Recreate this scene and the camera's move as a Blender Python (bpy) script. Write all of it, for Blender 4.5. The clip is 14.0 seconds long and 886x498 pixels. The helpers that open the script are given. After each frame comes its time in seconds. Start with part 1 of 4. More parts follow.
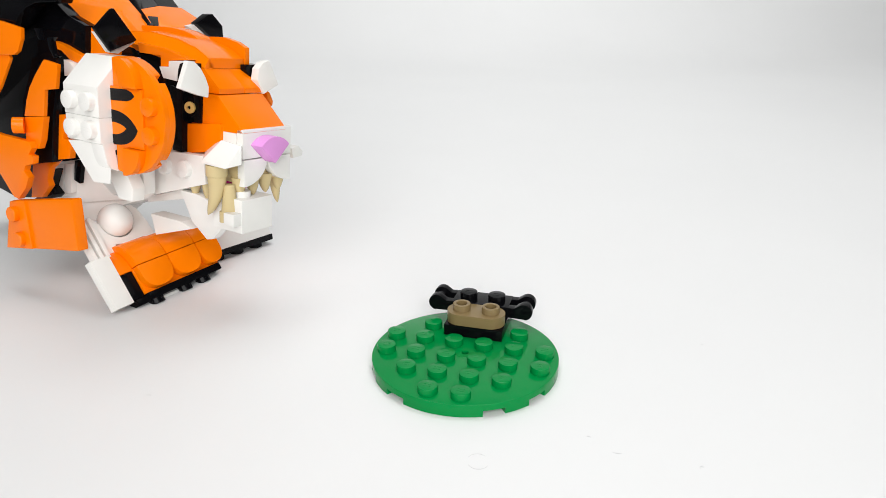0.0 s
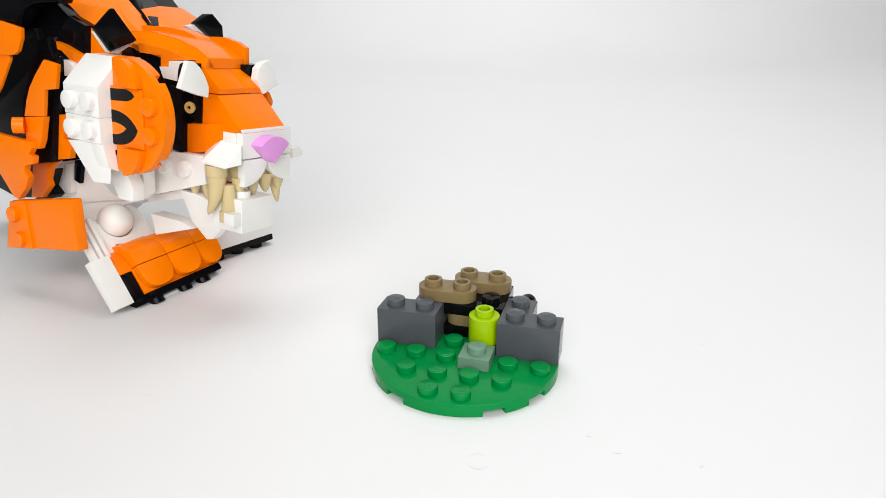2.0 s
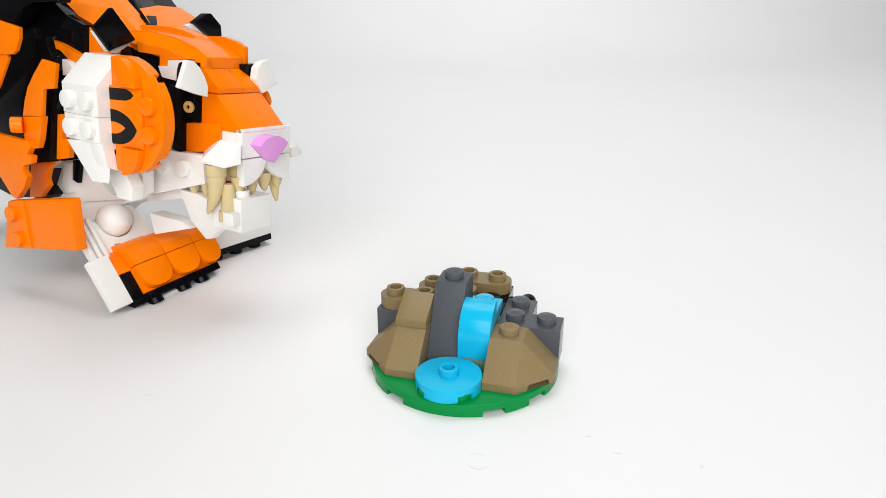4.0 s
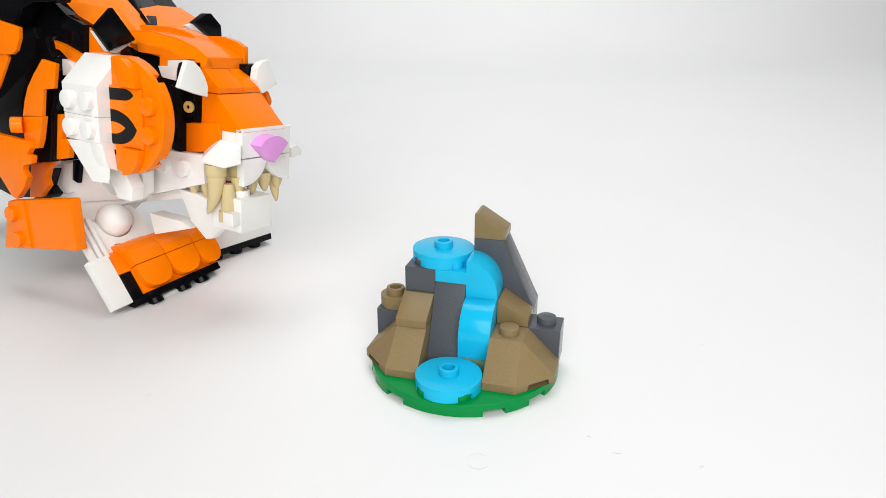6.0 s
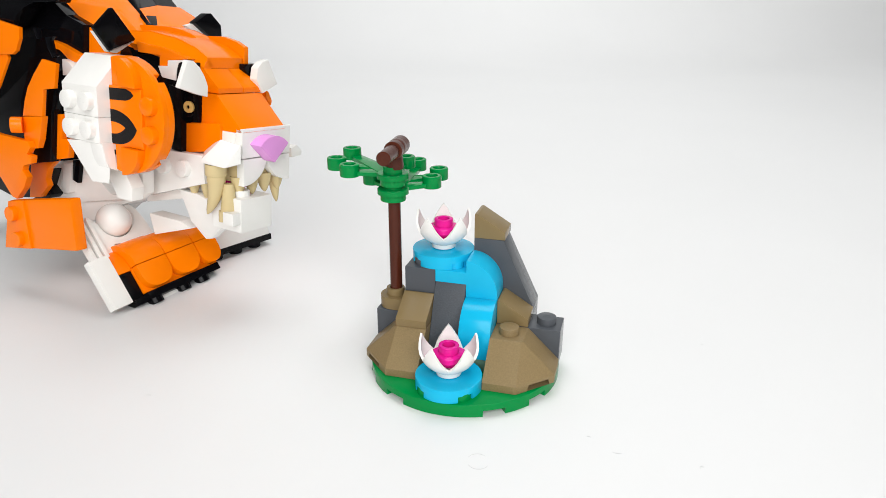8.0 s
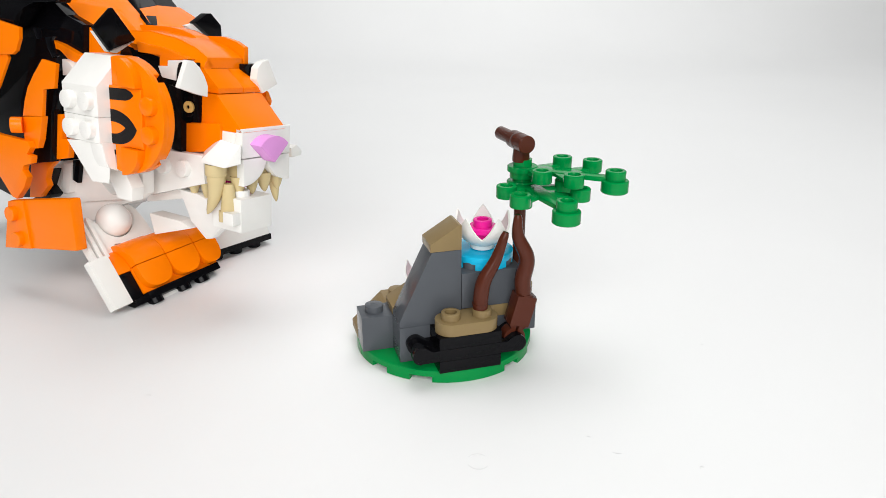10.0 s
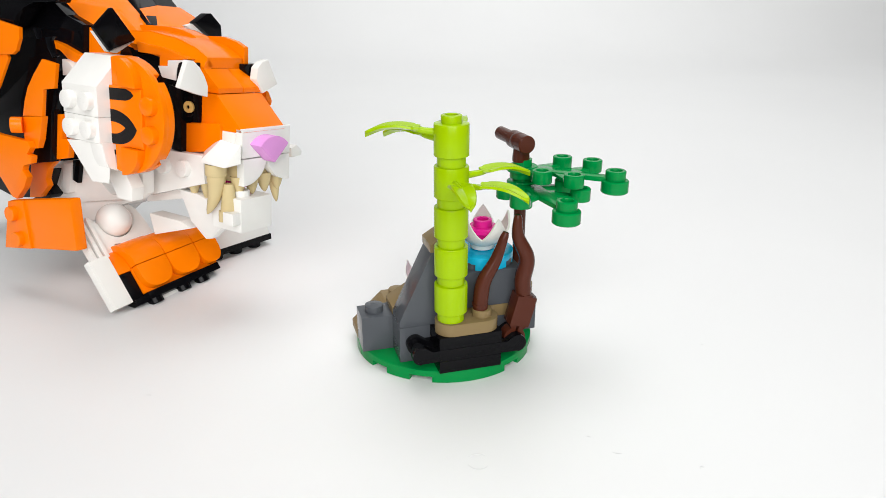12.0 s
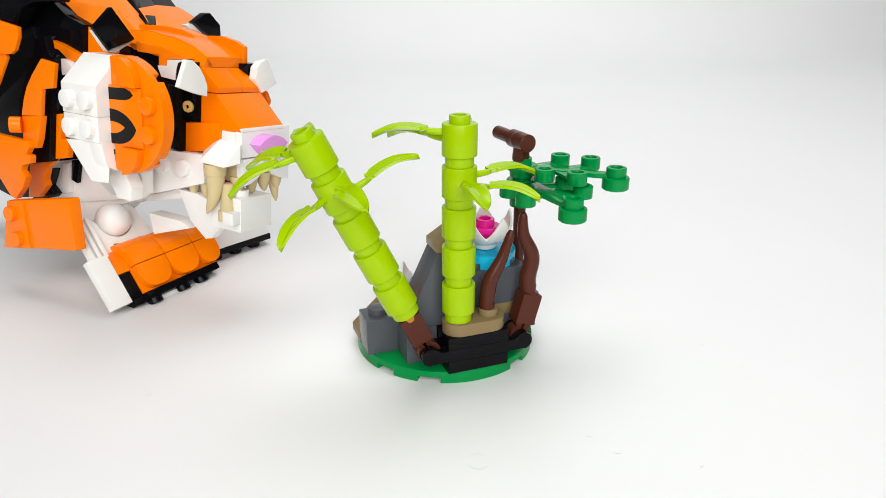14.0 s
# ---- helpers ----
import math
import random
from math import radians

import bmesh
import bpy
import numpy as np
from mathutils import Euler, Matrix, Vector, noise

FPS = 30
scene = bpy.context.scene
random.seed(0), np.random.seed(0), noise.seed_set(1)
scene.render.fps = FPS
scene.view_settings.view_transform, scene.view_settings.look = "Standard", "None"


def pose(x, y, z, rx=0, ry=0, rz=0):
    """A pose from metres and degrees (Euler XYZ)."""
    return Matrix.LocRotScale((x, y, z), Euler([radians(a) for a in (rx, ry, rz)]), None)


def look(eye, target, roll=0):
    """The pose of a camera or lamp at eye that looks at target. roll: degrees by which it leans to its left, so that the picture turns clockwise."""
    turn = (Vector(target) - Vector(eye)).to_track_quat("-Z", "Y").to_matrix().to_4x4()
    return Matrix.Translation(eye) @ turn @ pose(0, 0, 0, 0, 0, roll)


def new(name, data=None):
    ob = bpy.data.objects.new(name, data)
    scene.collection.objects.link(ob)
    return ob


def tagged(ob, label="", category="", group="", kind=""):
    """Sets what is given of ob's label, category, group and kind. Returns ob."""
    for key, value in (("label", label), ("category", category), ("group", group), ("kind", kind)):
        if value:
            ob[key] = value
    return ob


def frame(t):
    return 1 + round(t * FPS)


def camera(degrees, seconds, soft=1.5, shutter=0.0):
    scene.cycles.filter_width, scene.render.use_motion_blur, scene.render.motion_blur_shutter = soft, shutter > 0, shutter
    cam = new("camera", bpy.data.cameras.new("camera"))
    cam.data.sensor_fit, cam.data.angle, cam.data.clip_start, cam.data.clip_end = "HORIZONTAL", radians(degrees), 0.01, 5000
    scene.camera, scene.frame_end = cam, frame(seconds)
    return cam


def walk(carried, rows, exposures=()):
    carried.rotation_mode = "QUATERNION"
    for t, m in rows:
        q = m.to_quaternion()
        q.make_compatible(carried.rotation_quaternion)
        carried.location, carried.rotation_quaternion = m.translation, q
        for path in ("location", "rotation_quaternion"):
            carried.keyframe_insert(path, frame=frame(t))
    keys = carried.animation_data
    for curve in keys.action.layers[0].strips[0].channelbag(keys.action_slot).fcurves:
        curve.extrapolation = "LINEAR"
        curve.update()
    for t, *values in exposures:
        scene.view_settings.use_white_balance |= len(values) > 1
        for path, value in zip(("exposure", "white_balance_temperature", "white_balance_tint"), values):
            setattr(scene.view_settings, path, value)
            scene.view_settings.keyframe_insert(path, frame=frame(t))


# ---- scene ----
cam = camera(63.9, 14.0, soft=0.9)
EYE = pose(-0.0057, -0.1613, 0.0948, 68.72, 0, 0)
walk(cam, [(0.0, EYE), (14.0, EYE)], exposures=((0.0, 0.0), (14.0, 0.06)))

# ---- light: two large soft lamps, unseen and added to light the white paper sweep ----
world = bpy.data.worlds.new("ambient_fill")
scene.world = world
world.use_nodes = True
world.node_tree.nodes["Background"].inputs[0].default_value = (1.0, 1.0, 1.0, 1)
# weak even white fill, added to lift the shadows
world.node_tree.nodes["Background"].inputs[1].default_value = 0.04


def soft_lamp(name, at, aim, wide, deep, watts, colour):
    lamp = new(name, bpy.data.lights.new(name, "AREA"))
    lamp.data.shape, lamp.data.size, lamp.data.size_y = "RECTANGLE", wide, deep
    lamp.data.energy, lamp.data.color = watts, colour
    lamp.matrix_world = look(at, aim)


# assumed sources: one in front for upright faces, one overhead for the backdrop
soft_lamp("unseen_key_lamp", (0.06, -1.04, 0.66), (-0.06, 0.14, 0.0), 1.2, 0.9, 17.2, (1.0, 0.995, 0.985))
soft_lamp("unseen_top_lamp", (0.05, 0.36, 1.35), (0.08, 0.5, 0.0), 1.0, 0.9, 11.4, (0.985, 1.0, 1.0))

# ---- materials ----
MM = 0.001
P, H = 8.0, 9.6      # stud pitch and brick height


def plastic(name, colour, rough=0.2, grain=0.0, metal=0.0, gloss=0.2):
    """Moulded plastic: faint tone drift, fine handling scratches in the gloss, slight mould waviness."""
    m = bpy.data.materials.new(name)
    m.use_nodes = True
    n, k = m.node_tree.nodes, m.node_tree.links
    b = n["Principled BSDF"]
    co = n.new("ShaderNodeTexCoord")
    big, fine = n.new("ShaderNodeTexNoise"), n.new("ShaderNodeTexNoise")
    big.inputs["Scale"].default_value, big.inputs["Detail"].default_value = 90, 3
    fine.inputs["Scale"].default_value, fine.inputs["Detail"].default_value = (2600 if grain else 1500), 4
    for t in (big, fine):
        k.new(co.outputs["Object"], t.inputs["Vector"])
    mix = n.new("ShaderNodeMix")
    mix.data_type = "RGBA"
    mix.inputs[6].default_value = (*[c * 0.93 for c in colour], 1)
    mix.inputs[7].default_value = (*[min(1, c * 1.06) for c in colour], 1)
    k.new((fine if grain else big).outputs[0], mix.inputs[0])
    if grain:
        mix.inputs[6].default_value = (*[c * 0.8 for c in colour], 1)
        mix.inputs[7].default_value = (*[c * 1.2 for c in colour], 1)
    k.new(mix.outputs[2], b.inputs["Base Color"])
    ramp = n.new("ShaderNodeMapRange")
    ramp.inputs[3].default_value, ramp.inputs[4].default_value = rough * 0.75, rough * 1.35
    k.new(fine.outputs[0], ramp.inputs[0])
    k.new(ramp.outputs[0], b.inputs["Roughness"])
    bump = n.new("ShaderNodeBump")
    bump.inputs["Strength"].default_value = 0.4 if grain else 0.04
    bump.inputs["Distance"].default_value = grain if grain else 0.0001
    k.new((fine if grain else big).outputs[0], bump.inputs["Height"])
    k.new(bump.outputs[0], b.inputs["Normal"])
    b.inputs["Metallic"].default_value = metal
    b.inputs["IOR"].default_value = 1.5
    b.inputs["Specular IOR Level"].default_value = gloss
    return m


ORANGE = plastic("orange_plastic", (1.0, 0.205, 0.0))
WHITE = plastic("white_plastic", (0.85, 0.838, 0.805))
BLACK = plastic("black_plastic", (0.0035, 0.0035, 0.0045), 0.08, gloss=0.12)
GREEN = plastic("green_plastic", (0.0, 0.235, 0.05), 0.13, gloss=0.16)
GREY = plastic("dark_grey_plastic", (0.076, 0.083, 0.094), 0.18)
GREY_ROUGH = plastic("dark_grey_grained_plastic", (0.073, 0.081, 0.092), 0.4, 0.00013)
TAN = plastic("dark_tan_plastic", (0.225, 0.16, 0.073), 0.22)
TAN_ROUGH = plastic("dark_tan_grained_plastic", (0.24, 0.172, 0.083), 0.42, 0.00016)
LIME = plastic("lime_plastic", (0.33, 0.515, 0.0), 0.18)
AZURE = plastic("azure_plastic", (0.008, 0.45, 0.72), 0.15)
BROWN = plastic("reddish_brown_plastic", (0.075, 0.018, 0.009), 0.22)
GOLD = plastic("pearl_gold_plastic", (0.5, 0.25, 0.025), 0.3, 0, 0.35)
MAGENTA = plastic("magenta_plastic", (0.72, 0.012, 0.28), 0.2)
PINK = plastic("pale_pink_plastic", (0.75, 0.32, 0.72), 0.2)
IVORY = plastic("tan_plastic", (0.62, 0.5, 0.27), 0.22)
SAND = plastic("sand_green_plastic", (0.15, 0.27, 0.19), 0.2)


def paper_material():
    """White paper sweep with faint cockling, grey smudges and a few specks."""
    m = bpy.data.materials.new("white_paper")
    m.use_nodes = True
    n, k = m.node_tree.nodes, m.node_tree.links
    b = n["Principled BSDF"]
    co = n.new("ShaderNodeTexCoord")
    a, c = n.new("ShaderNodeTexNoise"), n.new("ShaderNodeTexNoise")
    a.inputs["Scale"].default_value, a.inputs["Detail"].default_value = 9, 4
    c.inputs["Scale"].default_value, c.inputs["Detail"].default_value = 900, 6
    for t in (a, c):
        k.new(co.outputs["Object"], t.inputs["Vector"])
    mix = n.new("ShaderNodeMix")
    mix.data_type = "RGBA"
    mix.inputs[6].default_value, mix.inputs[7].default_value = (0.80, 0.80, 0.80, 1), (0.84, 0.84, 0.838, 1)
    k.new(a.outputs[0], mix.inputs[0])
    k.new(mix.outputs[2], b.inputs["Base Color"])
    b.inputs["Roughness"].default_value = 0.5
    bump = n.new("ShaderNodeBump")
    bump.inputs["Strength"].default_value, bump.inputs["Distance"].default_value = 0.15, 0.00005
    k.new(c.outputs[0], bump.inputs["Height"])
    k.new(bump.outputs[0], b.inputs["Normal"])
    return m


PAPER = paper_material()


# ---- shapes, in millimetres ----
def put(name, bm, mat, parent=None, label="", m=None, smooth=35):
    """One mesh object from a bmesh in millimetres."""
    bmesh.ops.recalc_face_normals(bm, faces=bm.faces)
    me = bpy.data.meshes.new(name)
    bm.transform(Matrix.Scale(MM, 4))
    bm.to_mesh(me)
    bm.free()
    for f in me.polygons:
        f.use_smooth = True
    me.set_sharp_from_angle(angle=radians(smooth))
    me.materials.append(mat)
    ob = new(name, me)
    if parent:
        ob.parent = parent
    if m is not None:
        ob.matrix_basis = m
    return tagged(ob, label)


def join(*bms):
    out = bmesh.new()
    for b in bms:
        me = bpy.data.meshes.new("tmp")
        b.to_mesh(me)
        b.free()
        out.from_mesh(me)
        bpy.data.meshes.remove(me)
    return out


def moved(bm, x=0, y=0, z=0, rx=0, ry=0, rz=0):
    bm.transform(pose(x, y, z, rx, ry, rz))
    return bm


def soften(bm, width=0.22, angle=30):
    es = [e for e in bm.edges if len(e.link_faces) == 2 and e.calc_face_angle(0) > radians(angle)]
    if es and width:
        bmesh.ops.bevel(bm, geom=es, offset=width, segments=2, profile=0.7, affect="EDGES", clamp_overlap=True)
    return bm


def prism(poly, lo, hi, axis="y", bevel=0.26):
    """Polygon swept from lo to hi. axis y: points are (x, z); x: (y, z); z: (x, y)."""
    bm = bmesh.new()
    to = {"y": lambda a, b, s: (a, s, b), "x": lambda a, b, s: (s, a, b), "z": lambda a, b, s: (a, b, s)}[axis]
    r0 = [bm.verts.new(to(a, b, lo)) for a, b in poly]
    r1 = [bm.verts.new(to(a, b, hi)) for a, b in poly]
    bm.faces.new(r0), bm.faces.new(r1[::-1])
    for i in range(len(poly)):
        j = (i + 1) % len(poly)
        bm.faces.new((r0[i], r0[j], r1[j], r1[i]))
    bmesh.ops.recalc_face_normals(bm, faces=bm.faces)
    return soften(bm, bevel)


def block(x0, x1, y0, y1, z0, z1, bevel=0.22):
    return prism([(x0, z0), (x1, z0), (x1, z1), (x0, z1)], y0, y1, "y", bevel)


def revolve(profile, n=32):
    """Profile of (radius, height) turned about z; ends on the axis are closed by a fan."""
    bm = bmesh.new()
    rings = []
    for r, z in profile:
        if r < 1e-6:
            rings.append([bm.verts.new((0, 0, z))])
        else:
            rings.append([bm.verts.new((r * math.cos(2 * math.pi * i / n), r * math.sin(2 * math.pi * i / n), z)) for i in range(n)])
    for a, b in zip(rings, rings[1:]):
        for i in range(n):
            j = (i + 1) % n
            if len(a) == 1 and len(b) == 1:
                continue
            if len(a) == 1:
                bm.faces.new((a[0], b[i], b[j]))
            elif len(b) == 1:
                bm.faces.new((a[i], b[0], a[j]))
            else:
                bm.faces.new((a[i], b[i], b[j], a[j]))
    return bm


def stud(x=0, y=0, z=0, hollow=False, r=2.4, h=1.8):
    prof = [(r, -0.3), (r, h - 0.2), (r - 0.06, h - 0.06), (r - 0.2, h)]
    prof += [(r - 0.85, h), (r - 0.95, h - 0.12), (r - 0.95, -0.2), (0, -0.2)] if hollow else [(0, h)]
    b = moved(revolve(prof, 28), x, y, z)
    if not hollow:      # low raised maker's mark moulded on the stud's face, as two plain bars
        b = join(b, *[moved(block(-0.95, 0.95, c - 0.16, c + 0.16, -0.05, 0.04, 0), x, y, z + h) for c in (-0.45, 0.45)])
    return b


def sweep(path, radii, n=14, flat=1.0, caps=True):
    """A round bar through points; flat squeezes it in its own up direction."""
    bm = bmesh.new()
    pts = [Vector(p) for p in path]
    rings = []
    side = None
    for i, p in enumerate(pts):
        d = (pts[min(i + 1, len(pts) - 1)] - pts[max(i - 1, 0)]).normalized()
        if side is None:
            side = d.orthogonal().normalized() if abs(d.z) > 0.9 else d.cross(Vector((0, 0, 1))).normalized()
        side = (side - d * side.dot(d)).normalized()
        up = side.cross(d).normalized()
        r = radii[i]
        rings.append([bm.verts.new(p + side * r * math.cos(2 * math.pi * a / n) + up * r * flat * math.sin(2 * math.pi * a / n)) for a in range(n)])
    for a, b in zip(rings, rings[1:]):
        for i in range(n):
            j = (i + 1) % n
            bm.faces.new((a[i], a[j], b[j], b[i]))
    if caps:
        bm.faces.new(rings[0][::-1]), bm.faces.new(rings[-1])
    return bm


def spline(pts, steps=6):
    """Smooth points through a few control points."""
    v = [Vector(p) for p in pts]
    v = [v[0] * 2 - v[1]] + v + [v[-1] * 2 - v[-2]]
    out = []
    for i in range(1, len(v) - 2):
        a, b, c, d = v[i - 1:i + 3]
        for s in range(steps):
            t = s / steps
            out.append(0.5 * ((2 * b) + (c - a) * t + (2 * a - 5 * b + 4 * c - d) * t * t + (3 * b - a - 3 * c + d) * t ** 3))
    out.append(v[-2])
    return out


def bar(length, r=1.58, z0=0.0):
    return revolve([(0, z0), (r - 0.25, z0), (r, z0 + 0.25), (r, z0 + length - 0.25), (r - 0.25, z0 + length), (0, z0 + length)], 24)


# ---- the sweep of paper and the closing room ----
def paper_sweep():
    bm = bmesh.new()
    prof = [(-1.2, 0.0), (-0.3, 0.0), (0.3, 0.0), (0.62, 0.0)]
    for i in range(1, 13):
        a = math.pi / 2 * i / 12
        prof.append((0.62 + 0.35 * math.sin(a), 0.35 - 0.35 * math.cos(a)))
    prof.append((0.97, 1.6))
    left = [bm.verts.new((-1.3, y, z)) for y, z in prof]
    right = [bm.verts.new((1.5, y, z)) for y, z in prof]
    for i in range(len(prof) - 1):
        bm.faces.new((left[i], right[i], right[i + 1], left[i + 1]))
    me = bpy.data.meshes.new("ground")
    bm.to_mesh(me)
    bm.free()
    for f in me.polygons:
        f.use_smooth = True
    me.materials.append(PAPER)
    ob = new("ground", me)
    sol = ob.modifiers.new("thickness", "SOLIDIFY")
    sol.thickness, sol.offset = 0.0004, -1
    return tagged(ob, "white seamless paper sweep curving up behind the toys", "backdrop", kind="structure")


def room():
    """Unseen plain walls, floor and ceiling, added round the paper to keep reflections dark."""
    m = plastic("unseen_wall_grey", (0.22, 0.22, 0.225), 0.7)
    for name, box in (("wall_west", (-1900, -1800, -1500, 1300, -800, 1800)), ("wall_east", (1800, 1900, -1500, 1300, -800, 1800)),
                      ("wall_south", (-1800, 1800, -1500, -1400, -800, 1800)), ("wall_north", (-1800, 1800, 1200, 1300, -800, 1800)),
                      ("floor", (-1900, 1900, -1500, 1300, -900, -800)), ("ceiling", (-1900, 1900, -1500, 1300, 1800, 1900))):
        tagged(put(name, block(*box, 0), m), "unseen added grey " + name.split("_")[0], name.split("_")[0], kind="structure")


def paper_marks():
    """Tiny creases and lint specks on the paper in front of the garden."""
    grey = plastic("paper_crease_grey", (0.66, 0.66, 0.66), 0.6)
    out = []
    for x, y, r, a0, a1 in ((1.5, -39.4, 2.2, 40, 150), (1.6, -40, 2.2, 200, 330), (26, -31.8, 0.7, 20, 110), (31.5, -35.5, 1.6, 220, 290), (47.5, -41.7, 0.4, 0, 200), (65, 9.5, 0.5, 30, 160), (-76.5, -15.4, 0.7, 30, 140)):
        path = [(x + r * math.cos(radians(a0 + (a1 - a0) * i / 8)), y + r * math.sin(radians(a0 + (a1 - a0) * i / 8)), 0.03) for i in range(9)]
        out.append(sweep(path, [0.05 + 0.05 * math.sin(math.pi * i / 8) for i in range(9)], 6, 0.6))
    tagged(put("paper_marks", join(*out), grey), "faint grey creases and specks on the white paper", "paper mark", kind="stuff")


paper_sweep()
room()
paper_marks()


# ---- the brick-built waterfall garden: pieces with their base centre at the origin ----
def plate_bm(nx, ny, h=3.2, studs=None, hollow=False, bevel=0.2):
    """A rectangular brick of nx by ny studs, its first stud cell centred on the origin."""
    b = block(-P / 2 + 0.05, nx * P - P / 2 - 0.05, -P / 2 + 0.05, ny * P - P / 2 - 0.05, 0.03, h, bevel)
    cells = studs if studs is not None else [(x, y) for x in range(nx) for y in range(ny)]
    return join(b, *[stud(x * P, y * P, h, hollow) for x, y in cells])


def corner_bm(cells):
    """An L-shaped brick over three cells, all next to the first."""
    (x0, y0), xs, ys = cells[0], [c[0] for c in cells], [c[1] for c in cells]
    g = 0.05
    ax = [c for c in cells if c[1] == y0 and c[0] != x0][0][0]
    ay = [c for c in cells if c[0] == x0 and c[1] != y0][0][1]
    sx, sy = ax - x0, ay - y0
    poly = [(-4, -4), (12, -4), (12, 4), (4, 4), (4, 12), (-4, 12)]
    poly = [(x0 * P + sx * (x - g * (1 if x > 0 else -1)), y0 * P + sy * (y - g * (1 if y > 0 else -1))) for x, y in poly]
    return join(prism(poly, 0.03, H, "z"), *[stud(x * P, y * P, H) for x, y in cells])


def round_disc_bm(radius, h, feet, foot_h, hole=0.0, inner=1.6):
    """A round plate whose rim stands on feet (degrees from, to), with notches between them."""
    top = revolve([(hole, foot_h), (radius, foot_h), (radius, h - 0.18), (radius - 0.05, h - 0.05), (radius - 0.18, h), (hole + 0.1, h), (hole, h - 0.1), (hole, foot_h)], 120)
    out = [top]
    for a0, a1 in feet:
        n = max(3, int((a1 - a0) / 3))
        poly = []
        for r, rng in ((radius, range(n + 1)), (radius - inner, range(n, -1, -1))):
            poly += [(r * math.cos(radians(a0 + (a1 - a0) * i / n)), r * math.sin(radians(a0 + (a1 - a0) * i / n))) for i in rng]
        out.append(prism(poly, 0.0, foot_h + 0.01, "z", 0))
    return join(*out)


def green_plate_bm():
    feet = []
    for q in (0, 90, 180, 270):
        feet += [(q - 24 + 1, q + 24), (q + 37, q + 53)]
    disc = round_disc_bm(24.0, 3.2, feet, 1.55, 0.9, 2.0)
    ring = revolve([(1.0, 3.1), (1.0, 3.3), (2.55, 3.3), (2.7, 3.1)], 28)
    cells = [(i + 0.5, j + 0.5) for i in range(-3, 3) for j in range(-3, 3) if abs(i + 0.5) + abs(j + 0.5) < 3.9]
    return join(disc, ring, *[stud(i * P, j * P, 3.2) for i, j in cells])


def lily_pad_bm():
    feet = [(q - 31, q + 31) for q in (0, 90, 180, 270)]
    return join(round_disc_bm(7.95, 3.2, feet, 1.5, 0.0, 1.3), stud(0, 0, 3.2, True))


def round_twin_bm():
    """A 1 x 2 plate with round ends and two hollow studs, centred between them."""
    poly = [(4 + 3.95 * math.cos(radians(a)), 3.95 * math.sin(radians(a))) for a in range(-90, 91, 10)]
    poly += [(-4 + 3.95 * math.cos(radians(a)), 3.95 * math.sin(radians(a))) for a in range(90, 271, 10)]
    return join(prism(poly, 0.03, 3.2, "z", 0.2), stud(-4, 0, 3.2, True), stud(4, 0, 3.2, True))


def bar_plate_bm():
    """A 1 x 2 plate with a short bar held between two lugs at each end."""
    out = [plate_bm(2, 1)]
    out[0] = moved(out[0], -4, 0, 0)
    for s in (-1, 1):
        for y0, y1 in ((-3.9, -1.7), (1.7, 3.9)):
            lug = [(s * 7.5, 0.2), (s * 12.3, 0.1)] + [(s * (12.3 + 2.3 * math.cos(radians(a))), 2.2 + 2.3 * math.sin(radians(a))) for a in range(-80, 136, 15)] + [(s * 9.6, 3.1), (s * 7.5, 3.1)]
            out.append(prism(lug, y0, y1, "y", 0.15))
        out.append(moved(bar(7.6), s * 12.3, 3.8, 2.2, 90))
    return join(*out)


def round_brick_bm():
    prof = [(0, 0.03), (3.3, 0.03), (3.3, 2.2), (3.85, 2.25), (4.0, 2.4), (4.0, 9.35), (3.93, 9.52), (3.75, H), (0, H)]
    return join(revolve(prof, 40), stud(0, 0, H, True))


def steep_slope_bm(height, lip=1.6):
    """A 1 x 2 slope: stud cell at the back, ramp down to a lip at the front (toward -y). Origin under the stud cell."""
    side = [(3.95, 0.03), (3.95, height), (-3.6, height), (-11.95, lip), (-11.95, 0.03)]
    return join(prism(side, -3.95, 3.95, "x", 0.2), stud(0, 0, height))


